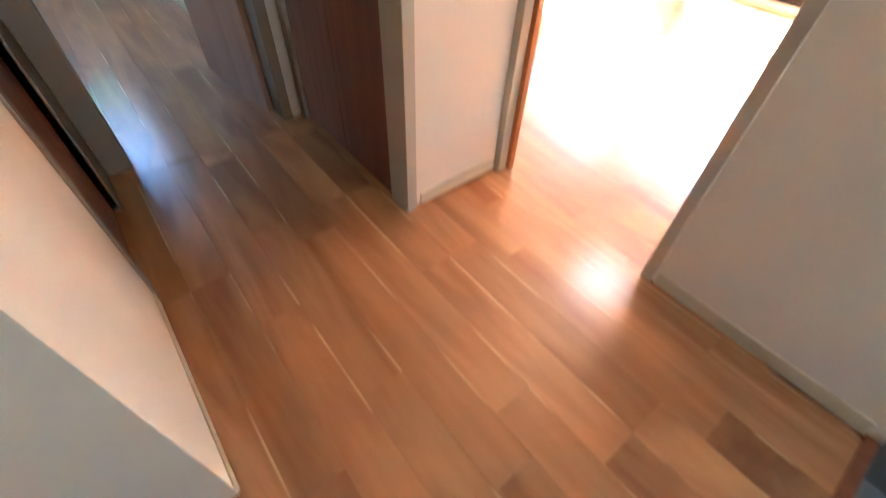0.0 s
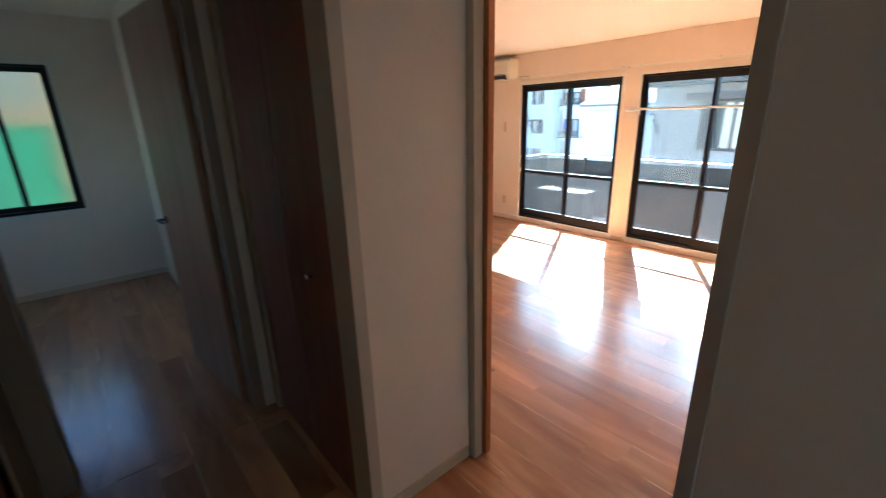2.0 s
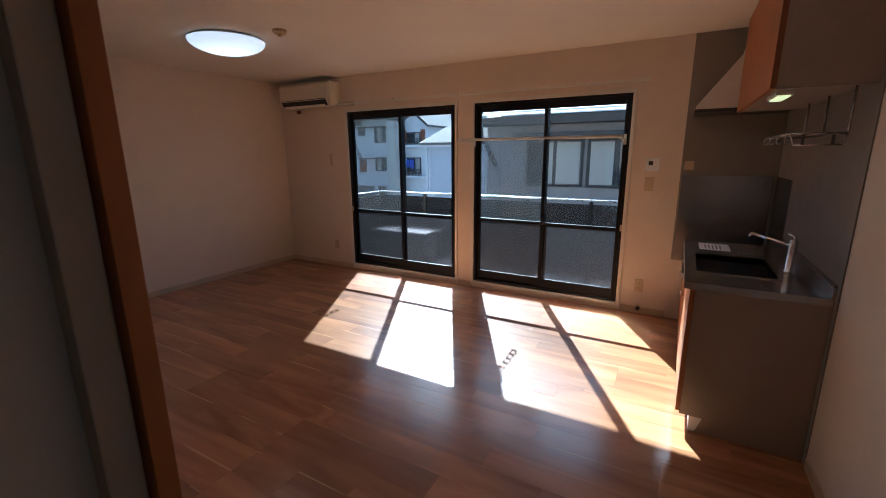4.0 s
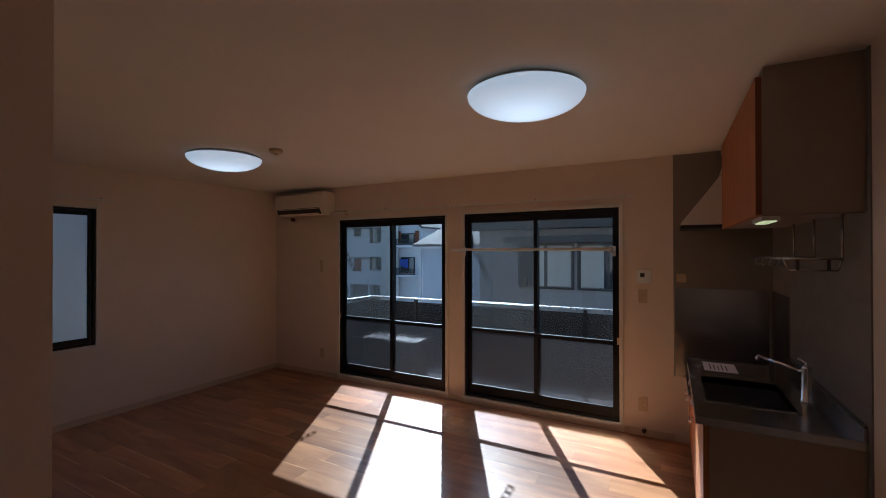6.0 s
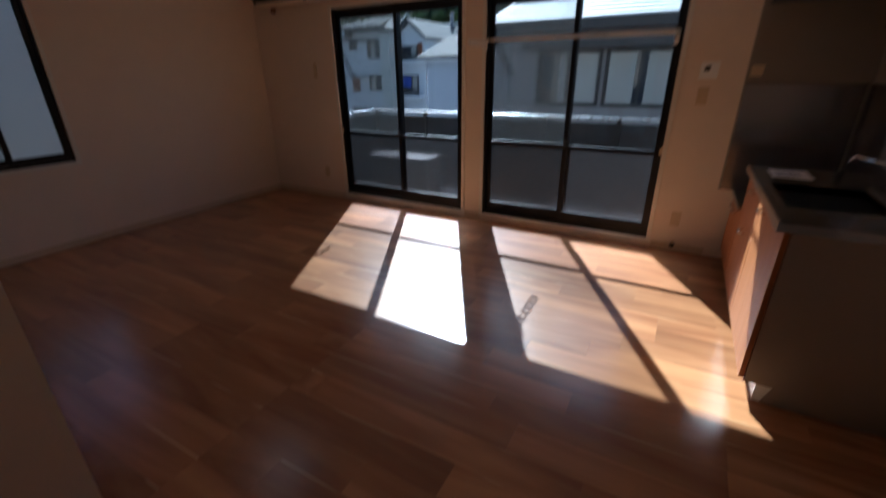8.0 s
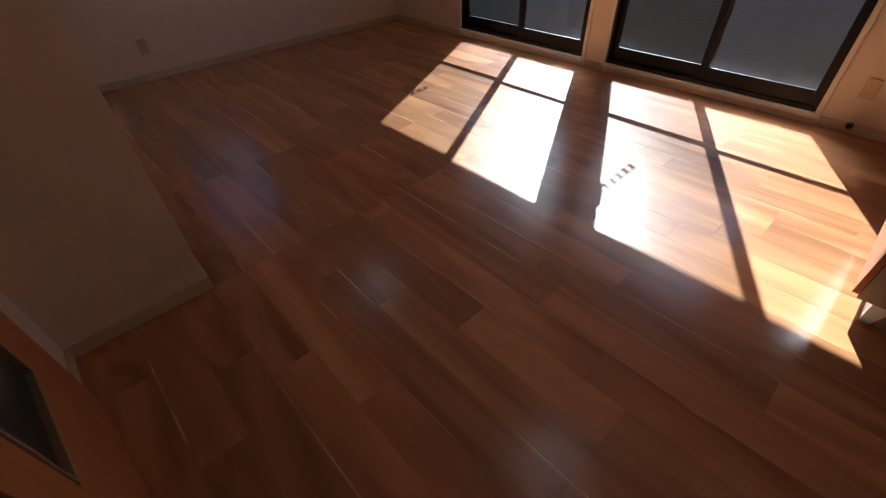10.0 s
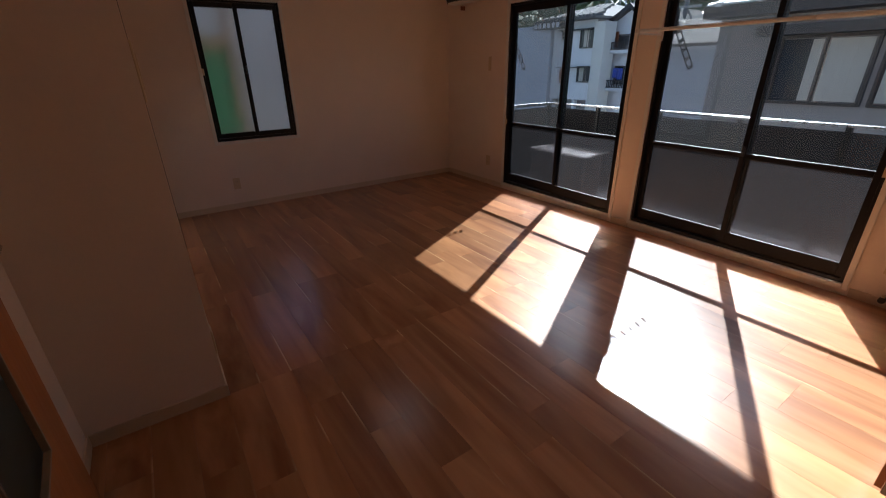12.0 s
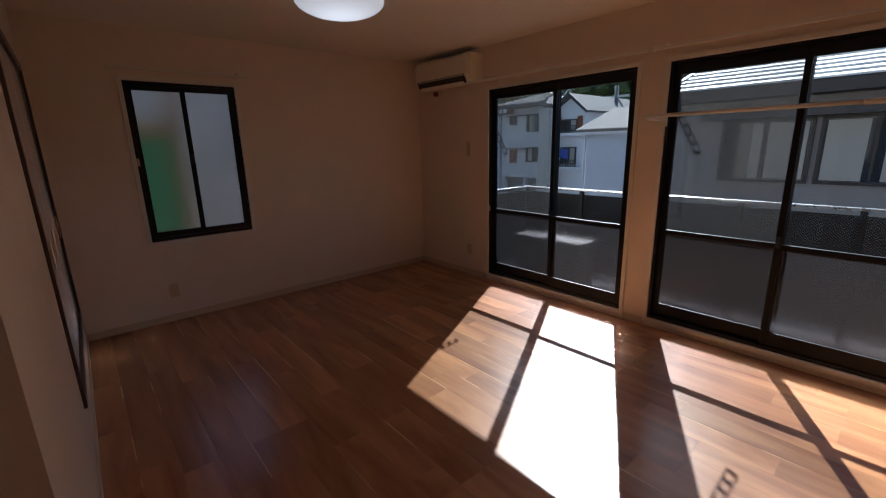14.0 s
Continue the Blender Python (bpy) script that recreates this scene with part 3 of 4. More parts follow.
def ceiling_lamp(x, y, r):
    t = thing("ceiling_lamp", "round white glowing ceiling lamp with a shallow dome", "ceiling lamp", "ceiling lamps", at=(x, y, H))
    part("base_ring", turned([(r * 0.86, -0.001), (r * 0.88, -0.008), (r * 0.88, -0.02), (r * 0.8, -0.022)], 56), PLASTIC, t)
    # grey ring that paints in the shadow gap between dome and ceiling
    part("rim", turned([(r * 0.9, -0.0222), (r * 0.975, -0.0222), (r * 0.975, -0.0236), (r * 0.9, -0.0238)], 56), GAP_SHADOW, t, "grey ring painted for the shadow gap above the dome")
    prof = [(r * math.cos(a), -0.024 - 0.10 * math.sin(a)) for a in [k * math.pi / 2 / 9 for k in range(9)]] + [(0.01, -0.124)]
    part("shade", turned(prof, 56), LAMP, t, "glowing white acrylic dome")
    return t


ceiling_lamp(3.37, 1.19, 0.29)
ceiling_lamp(3.54, 3.82, 0.285)
alarm = thing("smoke_alarm", "small round beige alarm on the ceiling", "smoke alarm", at=(3.60, 3.275, H))
part("body", turned([(0.05, -0.001), (0.05, -0.02), (0.036, -0.034), (0.012, -0.036)], 32), CREAM, alarm)
part("sensor", turned([(0.012, -0.036), (0.012, -0.046), (0.006, -0.048)], 16), CREAM, alarm)
copy_thing(alarm, pose(0.13, 3.95, 2.54))

AC_CREAM = material("cream_unit_plastic", (0.8, 0.73, 0.58), 0.4, grain=0.03)
ac = thing("air_conditioner", "cream wall-mounted air conditioner below the ceiling", "air conditioner", at=(E_, 4.685, 2.067))
part("body", prism([(0, 0.02), (0, 0.275), (-0.17, 0.275), (-0.195, 0.25), (-0.2, 0.07), (-0.16, 0.0), (-0.02, 0.0)], "y", -0.385, 0.455), AC_CREAM, ac)
part("front_panel", boxes((-0.208, -0.38, 0.085, -0.199, 0.45, 0.245), bevel=0.004), AC_CREAM, ac)
part("outlet", prism([(-0.192, 0.078), (-0.203, 0.078), (-0.166, -0.003), (-0.160, 0.006)], "y", -0.33, 0.43), DARK, ac, "dark air outlet slot")
part("louvre", prism([(-0.182, 0.012), (-0.188, 0.012), (-0.172, -0.010), (-0.168, -0.006)], "y", -0.30, 0.40), AC_CREAM, ac)
part("side_cap", boxes((-0.19, -0.40, 0.01, 0, -0.386, 0.265), bevel=0.006), AC_CREAM, ac)
pipe = thing("pipe_cover", "short cream pipe cover beside the air conditioner", "pipe cover", at=(E_, 4.18, 2.06))
part("cover", boxes((-0.06, -0.09, 0, 0, 0.045, 0.045), bevel=0.006), CREAM, pipe)
part("flange", boxes((-0.012, -0.10, -0.012, 0, -0.09, 0.057), bevel=0.003), CREAM, pipe)
wood_stub = thing("hose_clip", "small brown drain stub under the air conditioner", "clip", at=(E_ - 0.03, 5.0, 2.0))
part("body", boxes((-0.02, -0.02, 0, 0.02, 0.02, 0.045), bevel=0.005), BROWN, wood_stub)


def curtain_rail(lo, hi, z, group, matrix=None):
    t = thing("curtain_rail", "slim cream curtain rail above the window", "curtain rail", group)
    b = part("rail", boxes((E_ - 0.075, lo, z - 0.01, E_ - 0.055, hi, z + 0.01), bevel=0.003), TRIM, t)
    for y in (lo + 0.08, (lo + hi) / 2, hi - 0.08):
        part("bracket", boxes((E_ - 0.07, y - 0.01, z + 0.010, E_, y + 0.01, z + 0.022), (E_ - 0.006, y - 0.012, z - 0.02, E_, y + 0.012, z + 0.022)), TRIM, t)
    for y in (lo, hi):
        part("end_cap", boxes((E_ - 0.08, y - 0.012, z - 0.014, E_ - 0.05, y + 0.012, z + 0.014), bevel=0.004), TRIM, t)
    if matrix:
        t.matrix_basis = matrix
    return t


curtain_rail(2.62, 4.34, 2.075, "curtain rails")
curtain_rail(0.84, 2.57, 2.075, "curtain rails")
curtain_rail(-0.50, 0.50, 2.09, "curtain rails", Matrix.Translation((2.88, N_ - E_, 0)) @ TO_NORTH)
curtain_rail(-0.50, 0.50, 2.17, "curtain rails", Matrix.Translation((-0.15, NB - E_, 0)) @ TO_NORTH)

pole = thing("laundry_pole", "cream indoor drying pole on two arms before the balcony window", "pole")
PX = 5.05
part("pole", tubes([(PX, 2.50, 1.613), (PX, 1.36, 1.613)], 0.0115, 16), TRIM, pole)
part("sleeve", tubes([(PX, 1.42, 1.613), (PX, 0.975, 1.613)], 0.014, 16), TRIM, pole)
for y, wall_x in ((2.47, E_), (0.995, E_)):
    part("arm", boxes((PX - 0.012, y - 0.007, 1.588, wall_x - 0.012, y + 0.007, 1.600), (PX - 0.018, y - 0.007, 1.588, PX - 0.012, y + 0.007, 1.628), (wall_x - 0.0125, y - 0.014, 1.55, wall_x - 0.0005, y + 0.014, 1.64), bevel=0.0015), TRIM, pole)


def wall_plate(name, label, category, w, h, m, mat, extra=None, group=""):
    """A plate on a wall; in its own space it faces -x."""
    t = thing(name, label, category, group)
    part("plate", boxes((-0.008, -w / 2, -h / 2, 0, w / 2, h / 2), bevel=0.003), mat, t)
    if extra == "switch":
        part("rocker", boxes((-0.012, -w * 0.2, -h * 0.3, -0.008, w * 0.2, h * 0.3), bevel=0.0015), mat, t)
    if extra == "outlet":
        for dz in (-0.022, 0.022):
            part("socket", boxes((-0.0095, -0.014, dz - 0.013, -0.008, 0.014, dz + 0.013), bevel=0.0006), mat, t)
            for dy in (-0.006, 0.006):
                part("slot", boxes((-0.0103, dy - 0.001, dz - 0.005, -0.0096, dy + 0.001, dz + 0.005)), DARK, t)
    t.matrix_basis = m
    return t


def on_east(y, z): return pose(E_, y, z)
def on_north(x, z): return pose(x, N_, z, 0, 0, 90)
def on_west(y, z): return pose(W_, y, z, 0, 0, 180)


wall_plate("light_switch", "yellowed plastic light switch beside the balcony window", "light switch", 0.07, 0.12, on_east(0.765, 1.205), CREAM, "switch")
wall_plate("outlet", "cream wall outlet near the floor", "outlet", 0.07, 0.12, on_east(0.768, 0.27), CREAM, "outlet", "outlets")
wall_plate("outlet", "cream wall outlet near the floor", "outlet", 0.07, 0.12, on_north(2.548, 0.274), CREAM, "outlet", "outlets")
wall_plate("outlet", "cream wall outlet near the floor", "outlet", 0.07, 0.12, on_east(4.50, 0.30), CREAM, "outlet", "outlets")
wall_plate("outlet", "cream wall outlet near the floor", "outlet", 0.07, 0.12, on_west(2.37, 0.26), CREAM, "outlet", "outlets")
wall_plate("light_switch", "wide cream switch plate at the wall's end", "light switch", 0.12, 0.20, on_west(2.36, 1.40), CREAM, "switch")
wall_plate("remote_holder", "small cream holder on the wall", "wall holder", 0.06, 0.10, on_west(2.58, 1.45), CREAM)
wall_plate("remote_control", "narrow brownish remote control on the wall", "remote control", 0.045, 0.15, on_east(4.508, 1.415), CREAM, "switch")
wall_plate("kitchen_outlet", "orange-brown outlet plate above the stove", "outlet", 0.07, 0.07, on_east(0.475, 1.37), CREAM, "switch")
intercom = wall_plate("bath_controller", "white wall controller with a small dark display", "controller", 0.115, 0.112, on_east(0.755, 1.375), PLASTIC)
part("display", boxes((-0.0092, -0.005, -0.005, -0.0082, 0.03, 0.03)), DARK, intercom)
part("button", boxes((-0.0105, -0.045, -0.035, -0.0082, -0.02, -0.018), bevel=0.001), PLASTIC, intercom)
gas = thing("gas_tap", "small dark gas tap at the baseboard", "gas tap", at=(E_ - 0.009, 0.757, 0.055))
bm = bmesh.new()
tube(bm, (0, 0, 0), (-0.035, 0, 0), 0.018)
part("body", bm, DARK, gas)
bm = bmesh.new()
tube(bm, (-0.02, 0, 0.015), (-0.02, 0, 0.035), 0.008)
part("knob", bm, CREAM, gas)

# ---- kitchen ----
structure("kitchen_panel", boxes((3.56, S_, 0.0, E_, S_ + 0.006, H), (E_ - 0.006, S_ + 0.006, 0.55, E_, 0.532, H)), PANEL, "grey glossy wall panel behind the kitchen", "wall panel")
tagged(part("splash_plate", boxes((E_ - 0.014, S_ + 0.03, 0.55, E_ - 0.006, 0.52, 1.29), (4.82, S_ + 0.006, 0.55, E_ - 0.014, S_ + 0.014, 1.29), bevel=0.001), STEEL), "stainless splash plate behind the stove place", "splash plate", kind="structure")
FRONT, LEFT, SPLIT, RIGHT, TOP = 0.425, 3.60, 4.80, 5.33, 0.835
unit = thing("sink_cabinet", "orange-fronted kitchen sink cabinet with beige side", "cabinet", "kitchen units")
part("body", boxes((LEFT, S_ + 0.008, 0.09, LEFT + 0.018, FRONT - 0.022, TOP - 0.035), (SPLIT - 0.018, S_ + 0.008, 0.09, SPLIT, FRONT - 0.022, TOP - 0.035), (LEFT + 0.018, S_ + 0.008, 0.09, SPLIT - 0.018, S_ + 0.02, TOP - 0.035), (LEFT + 0.018, S_ + 0.02, 0.09, SPLIT - 0.018, FRONT - 0.022, 0.108)), CARCASE, unit)
part("plinth", boxes((LEFT, S_ + 0.008, 0.0, SPLIT, FRONT - 0.07, 0.09)), PLASTIC, unit, "white plinth")
part("side_panel", prism([(S_ + 0.008, 0.0), (0.325, 0.0), (0.295, 0.09), (FRONT - 0.023, 0.09), (FRONT - 0.023, TOP - 0.036), (S_ + 0.008, TOP - 0.036)], "x", LEFT - 0.006, LEFT - 0.0005), CARCASE, unit, "beige melamine side panel")
part("edge_band", boxes((LEFT - 0.0065, FRONT - 0.0228, 0.09, LEFT + 0.0015, FRONT - 0.0205, TOP - 0.036)), BROWN, unit, "dark brown edge band")
def kitchen_front(x0, x1, z0, z1, parent, handle):
    d = part("cabinet_door", boxes((x0, FRONT - 0.02, z0, x1, FRONT, z1), bevel=0.002), ORANGE, parent)
    bm = bmesh.new()
    hx, hz = handle
    tube(bm, (hx - 0.045, FRONT + 0.026, hz), (hx + 0.045, FRONT + 0.026, hz), 0.005)
    for sx in (-0.04, 0.04):
        tube(bm, (hx + sx, FRONT, hz), (hx + sx, FRONT + 0.026, hz), 0.005)
    part("handle", bm, CHROME, d)
kitchen_front(LEFT + 0.002, LEFT + 0.60, 0.10, TOP - 0.045, unit, (LEFT + 0.50, TOP - 0.10))
kitchen_front(LEFT + 0.604, SPLIT - 0.002, 0.55, TOP - 0.045, unit, (LEFT + 0.90, TOP - 0.10))
kitchen_front(LEFT + 0.604, SPLIT - 0.002, 0.10, 0.546, unit, (LEFT + 0.90, 0.50))
stand = thing("stove_stand", "low orange-fronted cabinet for a stove with steel top", "cabinet", "kitchen units")
part("body", boxes((SPLIT + 0.004, S_ + 0.016, 0.09, RIGHT - 0.015, FRONT - 0.022, 0.54)), CARCASE, stand)
part("plinth", boxes((SPLIT + 0.004, S_ + 0.016, 0.0, RIGHT - 0.015, FRONT - 0.07, 0.09)), CARCASE, stand)
part("top", boxes((SPLIT + 0.002, S_ + 0.016, 0.54, RIGHT - 0.015, FRONT + 0.02, 0.57), bevel=0.004), STEEL, stand)
kitchen_front(SPLIT + 0.006, 5.058, 0.10, 0.535, stand, (4.98, 0.49))
kitchen_front(5.062, RIGHT - 0.017, 0.10, 0.535, stand, (5.14, 0.49))

counter = thing("kitchen_worktop", "stainless steel kitchen worktop with a sunken sink", "worktop")
SX0, SX1, SY0, SY1 = 3.84, 4.32, 0.03, 0.395
def ring_slab(outer, inner, z0, z1):
    """A slab with a rectangular hole, in one piece."""
    bm = bmesh.new()
    def loop(r, z):
        x0, y0, x1, y1 = r
        return [bm.verts.new(p) for p in ((x0, y0, z), (x1, y0, z), (x1, y1, z), (x0, y1, z))]
    ot, it, ob_, ib = loop(outer, z1), loop(inner, z1), loop(outer, z0), loop(inner, z0)
    for k in range(4):
        q = (k + 1) % 4
        bm.faces.new((ot[k], ot[q], it[q], it[k])), bm.faces.new((ob_[q], ob_[k], ib[k], ib[q]))
        bm.faces.new((ob_[k], ob_[q], ot[q], ot[k])), bm.faces.new((ib[q], ib[k], it[k], it[q]))
    return bm


part("slab", ring_slab((LEFT - 0.012, S_ + 0.008, SPLIT, FRONT + 0.03), (SX0, SY0, SX1, SY1), TOP - 0.035, TOP), STEEL, counter)
part("rim", boxes((SX0 - 0.012, SY0 - 0.012, TOP, SX1 + 0.012, SY0, TOP + 0.004), (SX0 - 0.012, SY1, TOP, SX1 + 0.012, SY1 + 0.012, TOP + 0.004), (SX0 - 0.012, SY0, TOP, SX0, SY1, TOP + 0.004), (SX1, SY0, TOP, SX1 + 0.012, SY1, TOP + 0.004), (LEFT - 0.012, FRONT + 0.02, TOP, SPLIT, FRONT + 0.03, TOP + 0.006)), STEEL, counter)
part("basin", boxes((SX0, SY0, TOP - 0.20, SX1, SY1, TOP - 0.19), (SX0 - 0.004, SY0, TOP - 0.19, SX0, SY1, TOP), (SX1, SY0, TOP - 0.19, SX1 + 0.004, SY1, TOP), (SX0, SY0 - 0.004, TOP - 0.19, SX1, SY0, TOP), (SX0, SY1, TOP - 0.19, SX1, SY1 + 0.004, TOP)), STEEL, counter)
part("upstand", boxes((LEFT - 0.012, S_ + 0.008, TOP, SPLIT, S_ + 0.024, TOP + 0.065), (LEFT - 0.012, S_ + 0.008, TOP + 0.052, SPLIT, S_ + 0.034, TOP + 0.066), bevel=0.003), STEEL, counter)
drain = part("drain", turned([(0.055, 0.0), (0.055, 0.004), (0.03, 0.005), (0.01, 0.003)], 24), CHROME, counter)
drain.location = (4.1, 0.2, TOP - 0.19)
for i in range(6):
    part("drainer_groove", boxes((4.35 + i * 0.022, 0.05, TOP, 4.356 + i * 0.022, 0.37, TOP + 0.0025)), STEEL, counter)

faucet = thing("kitchen_tap", "chrome single-lever kitchen tap with a long spout", "tap", at=(4.05, -0.045, TOP))
part("body", turned([(0.028, 0.0), (0.028, 0.008), (0.021, 0.012), (0.02, 0.168), (0.018, 0.178), (0.01, 0.182)], 24), CHROME, faucet)
part("spout", tubes([(0, 0, 0.145), (0.03, 0.022, 0.148), (0.215, 0.158, 0.166), (0.228, 0.166, 0.158), (0.23, 0.168, 0.14)], 0.0095, 14), CHROME, faucet)
part("lever", tubes([(0, 0, 0.176), (0.0, 0.0, 0.194), (0.045, 0.02, 0.205)], 0.008, 10), CHROME, faucet)
note = thing("paper_sheet", "white printed sheet lying on the worktop", "paper", at=(4.60, 0.275, TOP + 0.0005))
part("sheet", boxes((-0.115, -0.09, 0, 0.115, 0.09, 0.0012)), PAPER, note)
for i in range(5):
    part("text_line", boxes((-0.08, 0.05 - i * 0.022, 0.0013, 0.07 - (i % 3) * 0.02, 0.056 - i * 0.022, 0.0016)), MESH_DARK, note)

CAB_D = 0.225
upper = thing("wall_cabinet", "orange-doored kitchen wall cabinet with beige side", "cabinet", "kitchen units")
part("body", boxes((3.59, S_ + 0.007, 1.755, 4.95, CAB_D - 0.022, 2.355)), CARCASE, upper)
for i in range(2):
    x0 = 3.59 + i * 0.68
    d = part("cabinet_door", boxes((x0 + 0.003, CAB_D - 0.02, 1.75, x0 + 0.677, CAB_D, 2.357), bevel=0.002), ORANGE, upper)
part("edge_band", boxes((3.588, CAB_D - 0.0225, 1.755, 3.5925, CAB_D - 0.0005, 2.355)), BROWN, upper, "dark brown door edge")
part("bottom_trim", boxes((3.60, S_ + 0.01, 1.748, 3.618, CAB_D - 0.024, 1.7548)), CARCASE, upper)
structure("cabinet_filler", boxes((3.60, S_ + 0.007, 2.358, 5.33, CAB_D - 0.03, H)), CARCASE, "cream filler panel between wall cabinet and ceiling", "filler panel")
hood = thing("range_hood", "cream slanted range hood over the stove place", "range hood")
part("canopy", prism([(S_ + 0.007, 1.79), (0.48, 1.79), (0.48, 1.81), (0.22, 2.16), (0.17, 2.325), (S_ + 0.007, 2.325)], "x", 4.955, 5.335), TRIM, hood)
part("rim", boxes((4.953, S_ + 0.02, 1.765, 5.338, 0.485, 1.789), bevel=0.002), DARK, hood)
light_strip = thing("strip_light", "small lit strip lamp under the wall cabinet", "strip light", at=(3.87, 0.145, 1.755))
part("housing", boxes((-0.13, -0.035, -0.02, 0.13, 0.035, 0), bevel=0.003), PLASTIC, light_strip)
part("tube", boxes((-0.12, -0.024, -0.026, 0.12, 0.024, -0.02), bevel=0.003), STRIP, light_strip, "glowing yellowish diffuser")
rack = thing("dish_rack", "hanging steel wire rack with hooks under the wall cabinet", "rack")
rx0, rx1, ry0, ry1, rz = 3.70, 4.50, -0.09, 0.11, 1.56
for x in (rx0, (rx0 + rx1) / 2, rx1):
    part("hanger", tubes([(x, ry0, 1.755), (x, ry0, rz), (x, ry1, rz)], 0.005, 8), STEEL, rack)
for y in (ry0, ry0 + 0.095, ry1):
    part("bar", tubes([(rx0, y, rz), (rx1, y, rz)], 0.005, 8), STEEL, rack)
part("lower_bar", tubes([(rx0, ry0, rz), (rx0, ry0 + 0.015, rz - 0.05), (rx0, ry1 - 0.02, rz - 0.05), (rx0, ry1, rz)], 0.004, 8), STEEL, rack)
for y in (ry0 + 0.045, ry0 + 0.15):
    part("clip", boxes((rx0 - 0.004, y - 0.006, rz - 0.05, rx0 + 0.004, y + 0.006, rz)), DARK, rack)
for x in (3.75, 3.95, 4.15, 4.35):
    part("hook", tubes([(x, ry1, rz), (x, ry1 + 0.01, rz - 0.03), (x, ry1 + 0.002, rz - 0.045), (x, ry1 - 0.012, rz - 0.035)], 0.003, 6), STEEL, rack)

# ---- balcony ----
structure("balcony_floor", boxes((E_ + 0.10, -2.5, -0.32, 6.52, 4.65, -0.14)), CONCRETE, "grey concrete balcony floor", "balcony")
RX, RZ = 6.45, 0.93
railing = thing("balcony_railing", "balcony railing with a silver handrail and dark perforated panels", "railing", kind="structure")
part("handrail", boxes((RX - 0.025, -2.4, RZ - 0.024, RX + 0.025, 4.59, RZ), bevel=0.008), RAIL, railing, "bright brushed aluminium handrail")
part("lower_rail", boxes((RX - 0.018, -2.4, -0.02, RX + 0.018, 4.59, 0.02)), BLACK, railing)
for i in range(9):
    y = 4.55 - i * 0.78
    part("post", boxes((RX - 0.02, y - 0.02, -0.14, RX + 0.02, y + 0.02, RZ - 0.024)), BLACK, railing)
    part("panel", boxes((RX - 0.003, y - 0.76, 0.02, RX + 0.003, y - 0.02, RZ - 0.06)), MESH_HOLES, railing, "dark perforated metal panel")
part("end_rail", boxes((5.52, 4.53, RZ - 0.035, RX - 0.035, 4.59, RZ), bevel=0.006), RAIL, railing)
part("panel", boxes((5.52, 4.557, 0.02, RX - 0.03, 4.563, RZ - 0.06)), MESH_DARK, railing)

# casing colour darkened for shade; the sunlit lid keeps the pale metal
UNIT_SHADED = material("shaded_unit_casing", (0.2, 0.195, 0.185), 0.5, grain=0.06)
outdoor = thing("outdoor_unit", "pale metal outdoor air conditioner unit on the balcony", "outdoor unit", at=(5.72, 3.72, -0.14))
part("casing", boxes((0.0, -0.40, 0.05, 0.29, 0.40, 0.60), bevel=0.012), UNIT_SHADED, outdoor)
part("lid", boxes((-0.008, -0.41, 0.60, 0.298, 0.41, 0.615), bevel=0.004), METAL_PALE, outdoor)
for y in (-0.28, 0.28):
    part("foot", boxes((-0.01, y - 0.04, 0.0, 0.30, y + 0.04, 0.05)), DARK, outdoor)
part("grille", boxes(*[(0.29, -0.36 + i * 0.05, 0.1, 0.296, -0.345 + i * 0.05, 0.55) for i in range(10)]), DARK, outdoor)


def pole_bracket(y):
    t = thing("pole_bracket", "dark perforated metal arm for a drying pole outside", "bracket", "drying pole brackets")
    a, b = Vector((5.475, y - 0.02, 1.68)), Vector((5.495, y - 0.19, 1.36))
    way = (b - a).normalized()
    side = way.cross(Vector((1, 0, 0))).normalized()
    bm = bmesh.new()
    n, w = 5, 0.023
    def quad_bar(p, q, half):
        vs = [p + side * half, p - side * half, q - side * half, q + side * half]
        lo = [bm.verts.new(v - Vector((0.003, 0, 0))) for v in vs]
        hi = [bm.verts.new(v + Vector((0.003, 0, 0))) for v in vs]
        bm.faces.new(lo), bm.faces.new(hi[::-1])
        for i in range(4):
            bm.faces.new((lo[i], hi[i], hi[(i + 1) % 4], lo[(i + 1) % 4]))
    length = (b - a).length
    for s in (-1, 1):
        quad_bar(a + side * s * (w - 0.004), b + side * s * (w - 0.004), 0.004)
    for i in range(n + 1):
        m = a + way * (length * i / n)
        quad_bar(m - way * 0.012, m + way * 0.012, w)
    part("arm", bm, DARK, t)
    part("base", boxes((5.449, y - 0.04, 1.60, 5.48, y + 0.02, 1.78), bevel=0.004), DARK, t)


pole_bracket(2.47)
pole_bracket(4.29)

# ---- outside ----
GROUND_Z = -3.2
SIDING = material("white_render", (0.68, 0.68, 0.7), 0.8, grain=0.06, scale=3, bump=0.2)
BLUE_WALL = material("pale_blue_siding", (0.5, 0.53, 0.6), 0.7, grain=0.05, scale=4)
GREY_WALL = material("grey_render", (0.27, 0.25, 0.245), 0.85, grain=0.08, scale=3, bump=0.2)
ROOF = material("pale_roof_tile", (0.78, 0.77, 0.74), 0.6, grain=0.1, scale=6)
ROOF_DARK = material("roof_seam", (0.05, 0.05, 0.06), 0.6)
LEAF = material("foliage", (0.07, 0.1, 0.03), 0.7, grain=0.4, scale=1.2, vary=0.3)
ASPHALT = material("asphalt", (0.06, 0.06, 0.06), 0.9, grain=0.2, scale=5)
GREEN = material("green_sheet", (0.012, 0.13, 0.06), 0.6, grain=0.1, scale=3)
CURTAIN = material("white_curtain", (0.42, 0.4, 0.36), 0.9, grain=0.05)
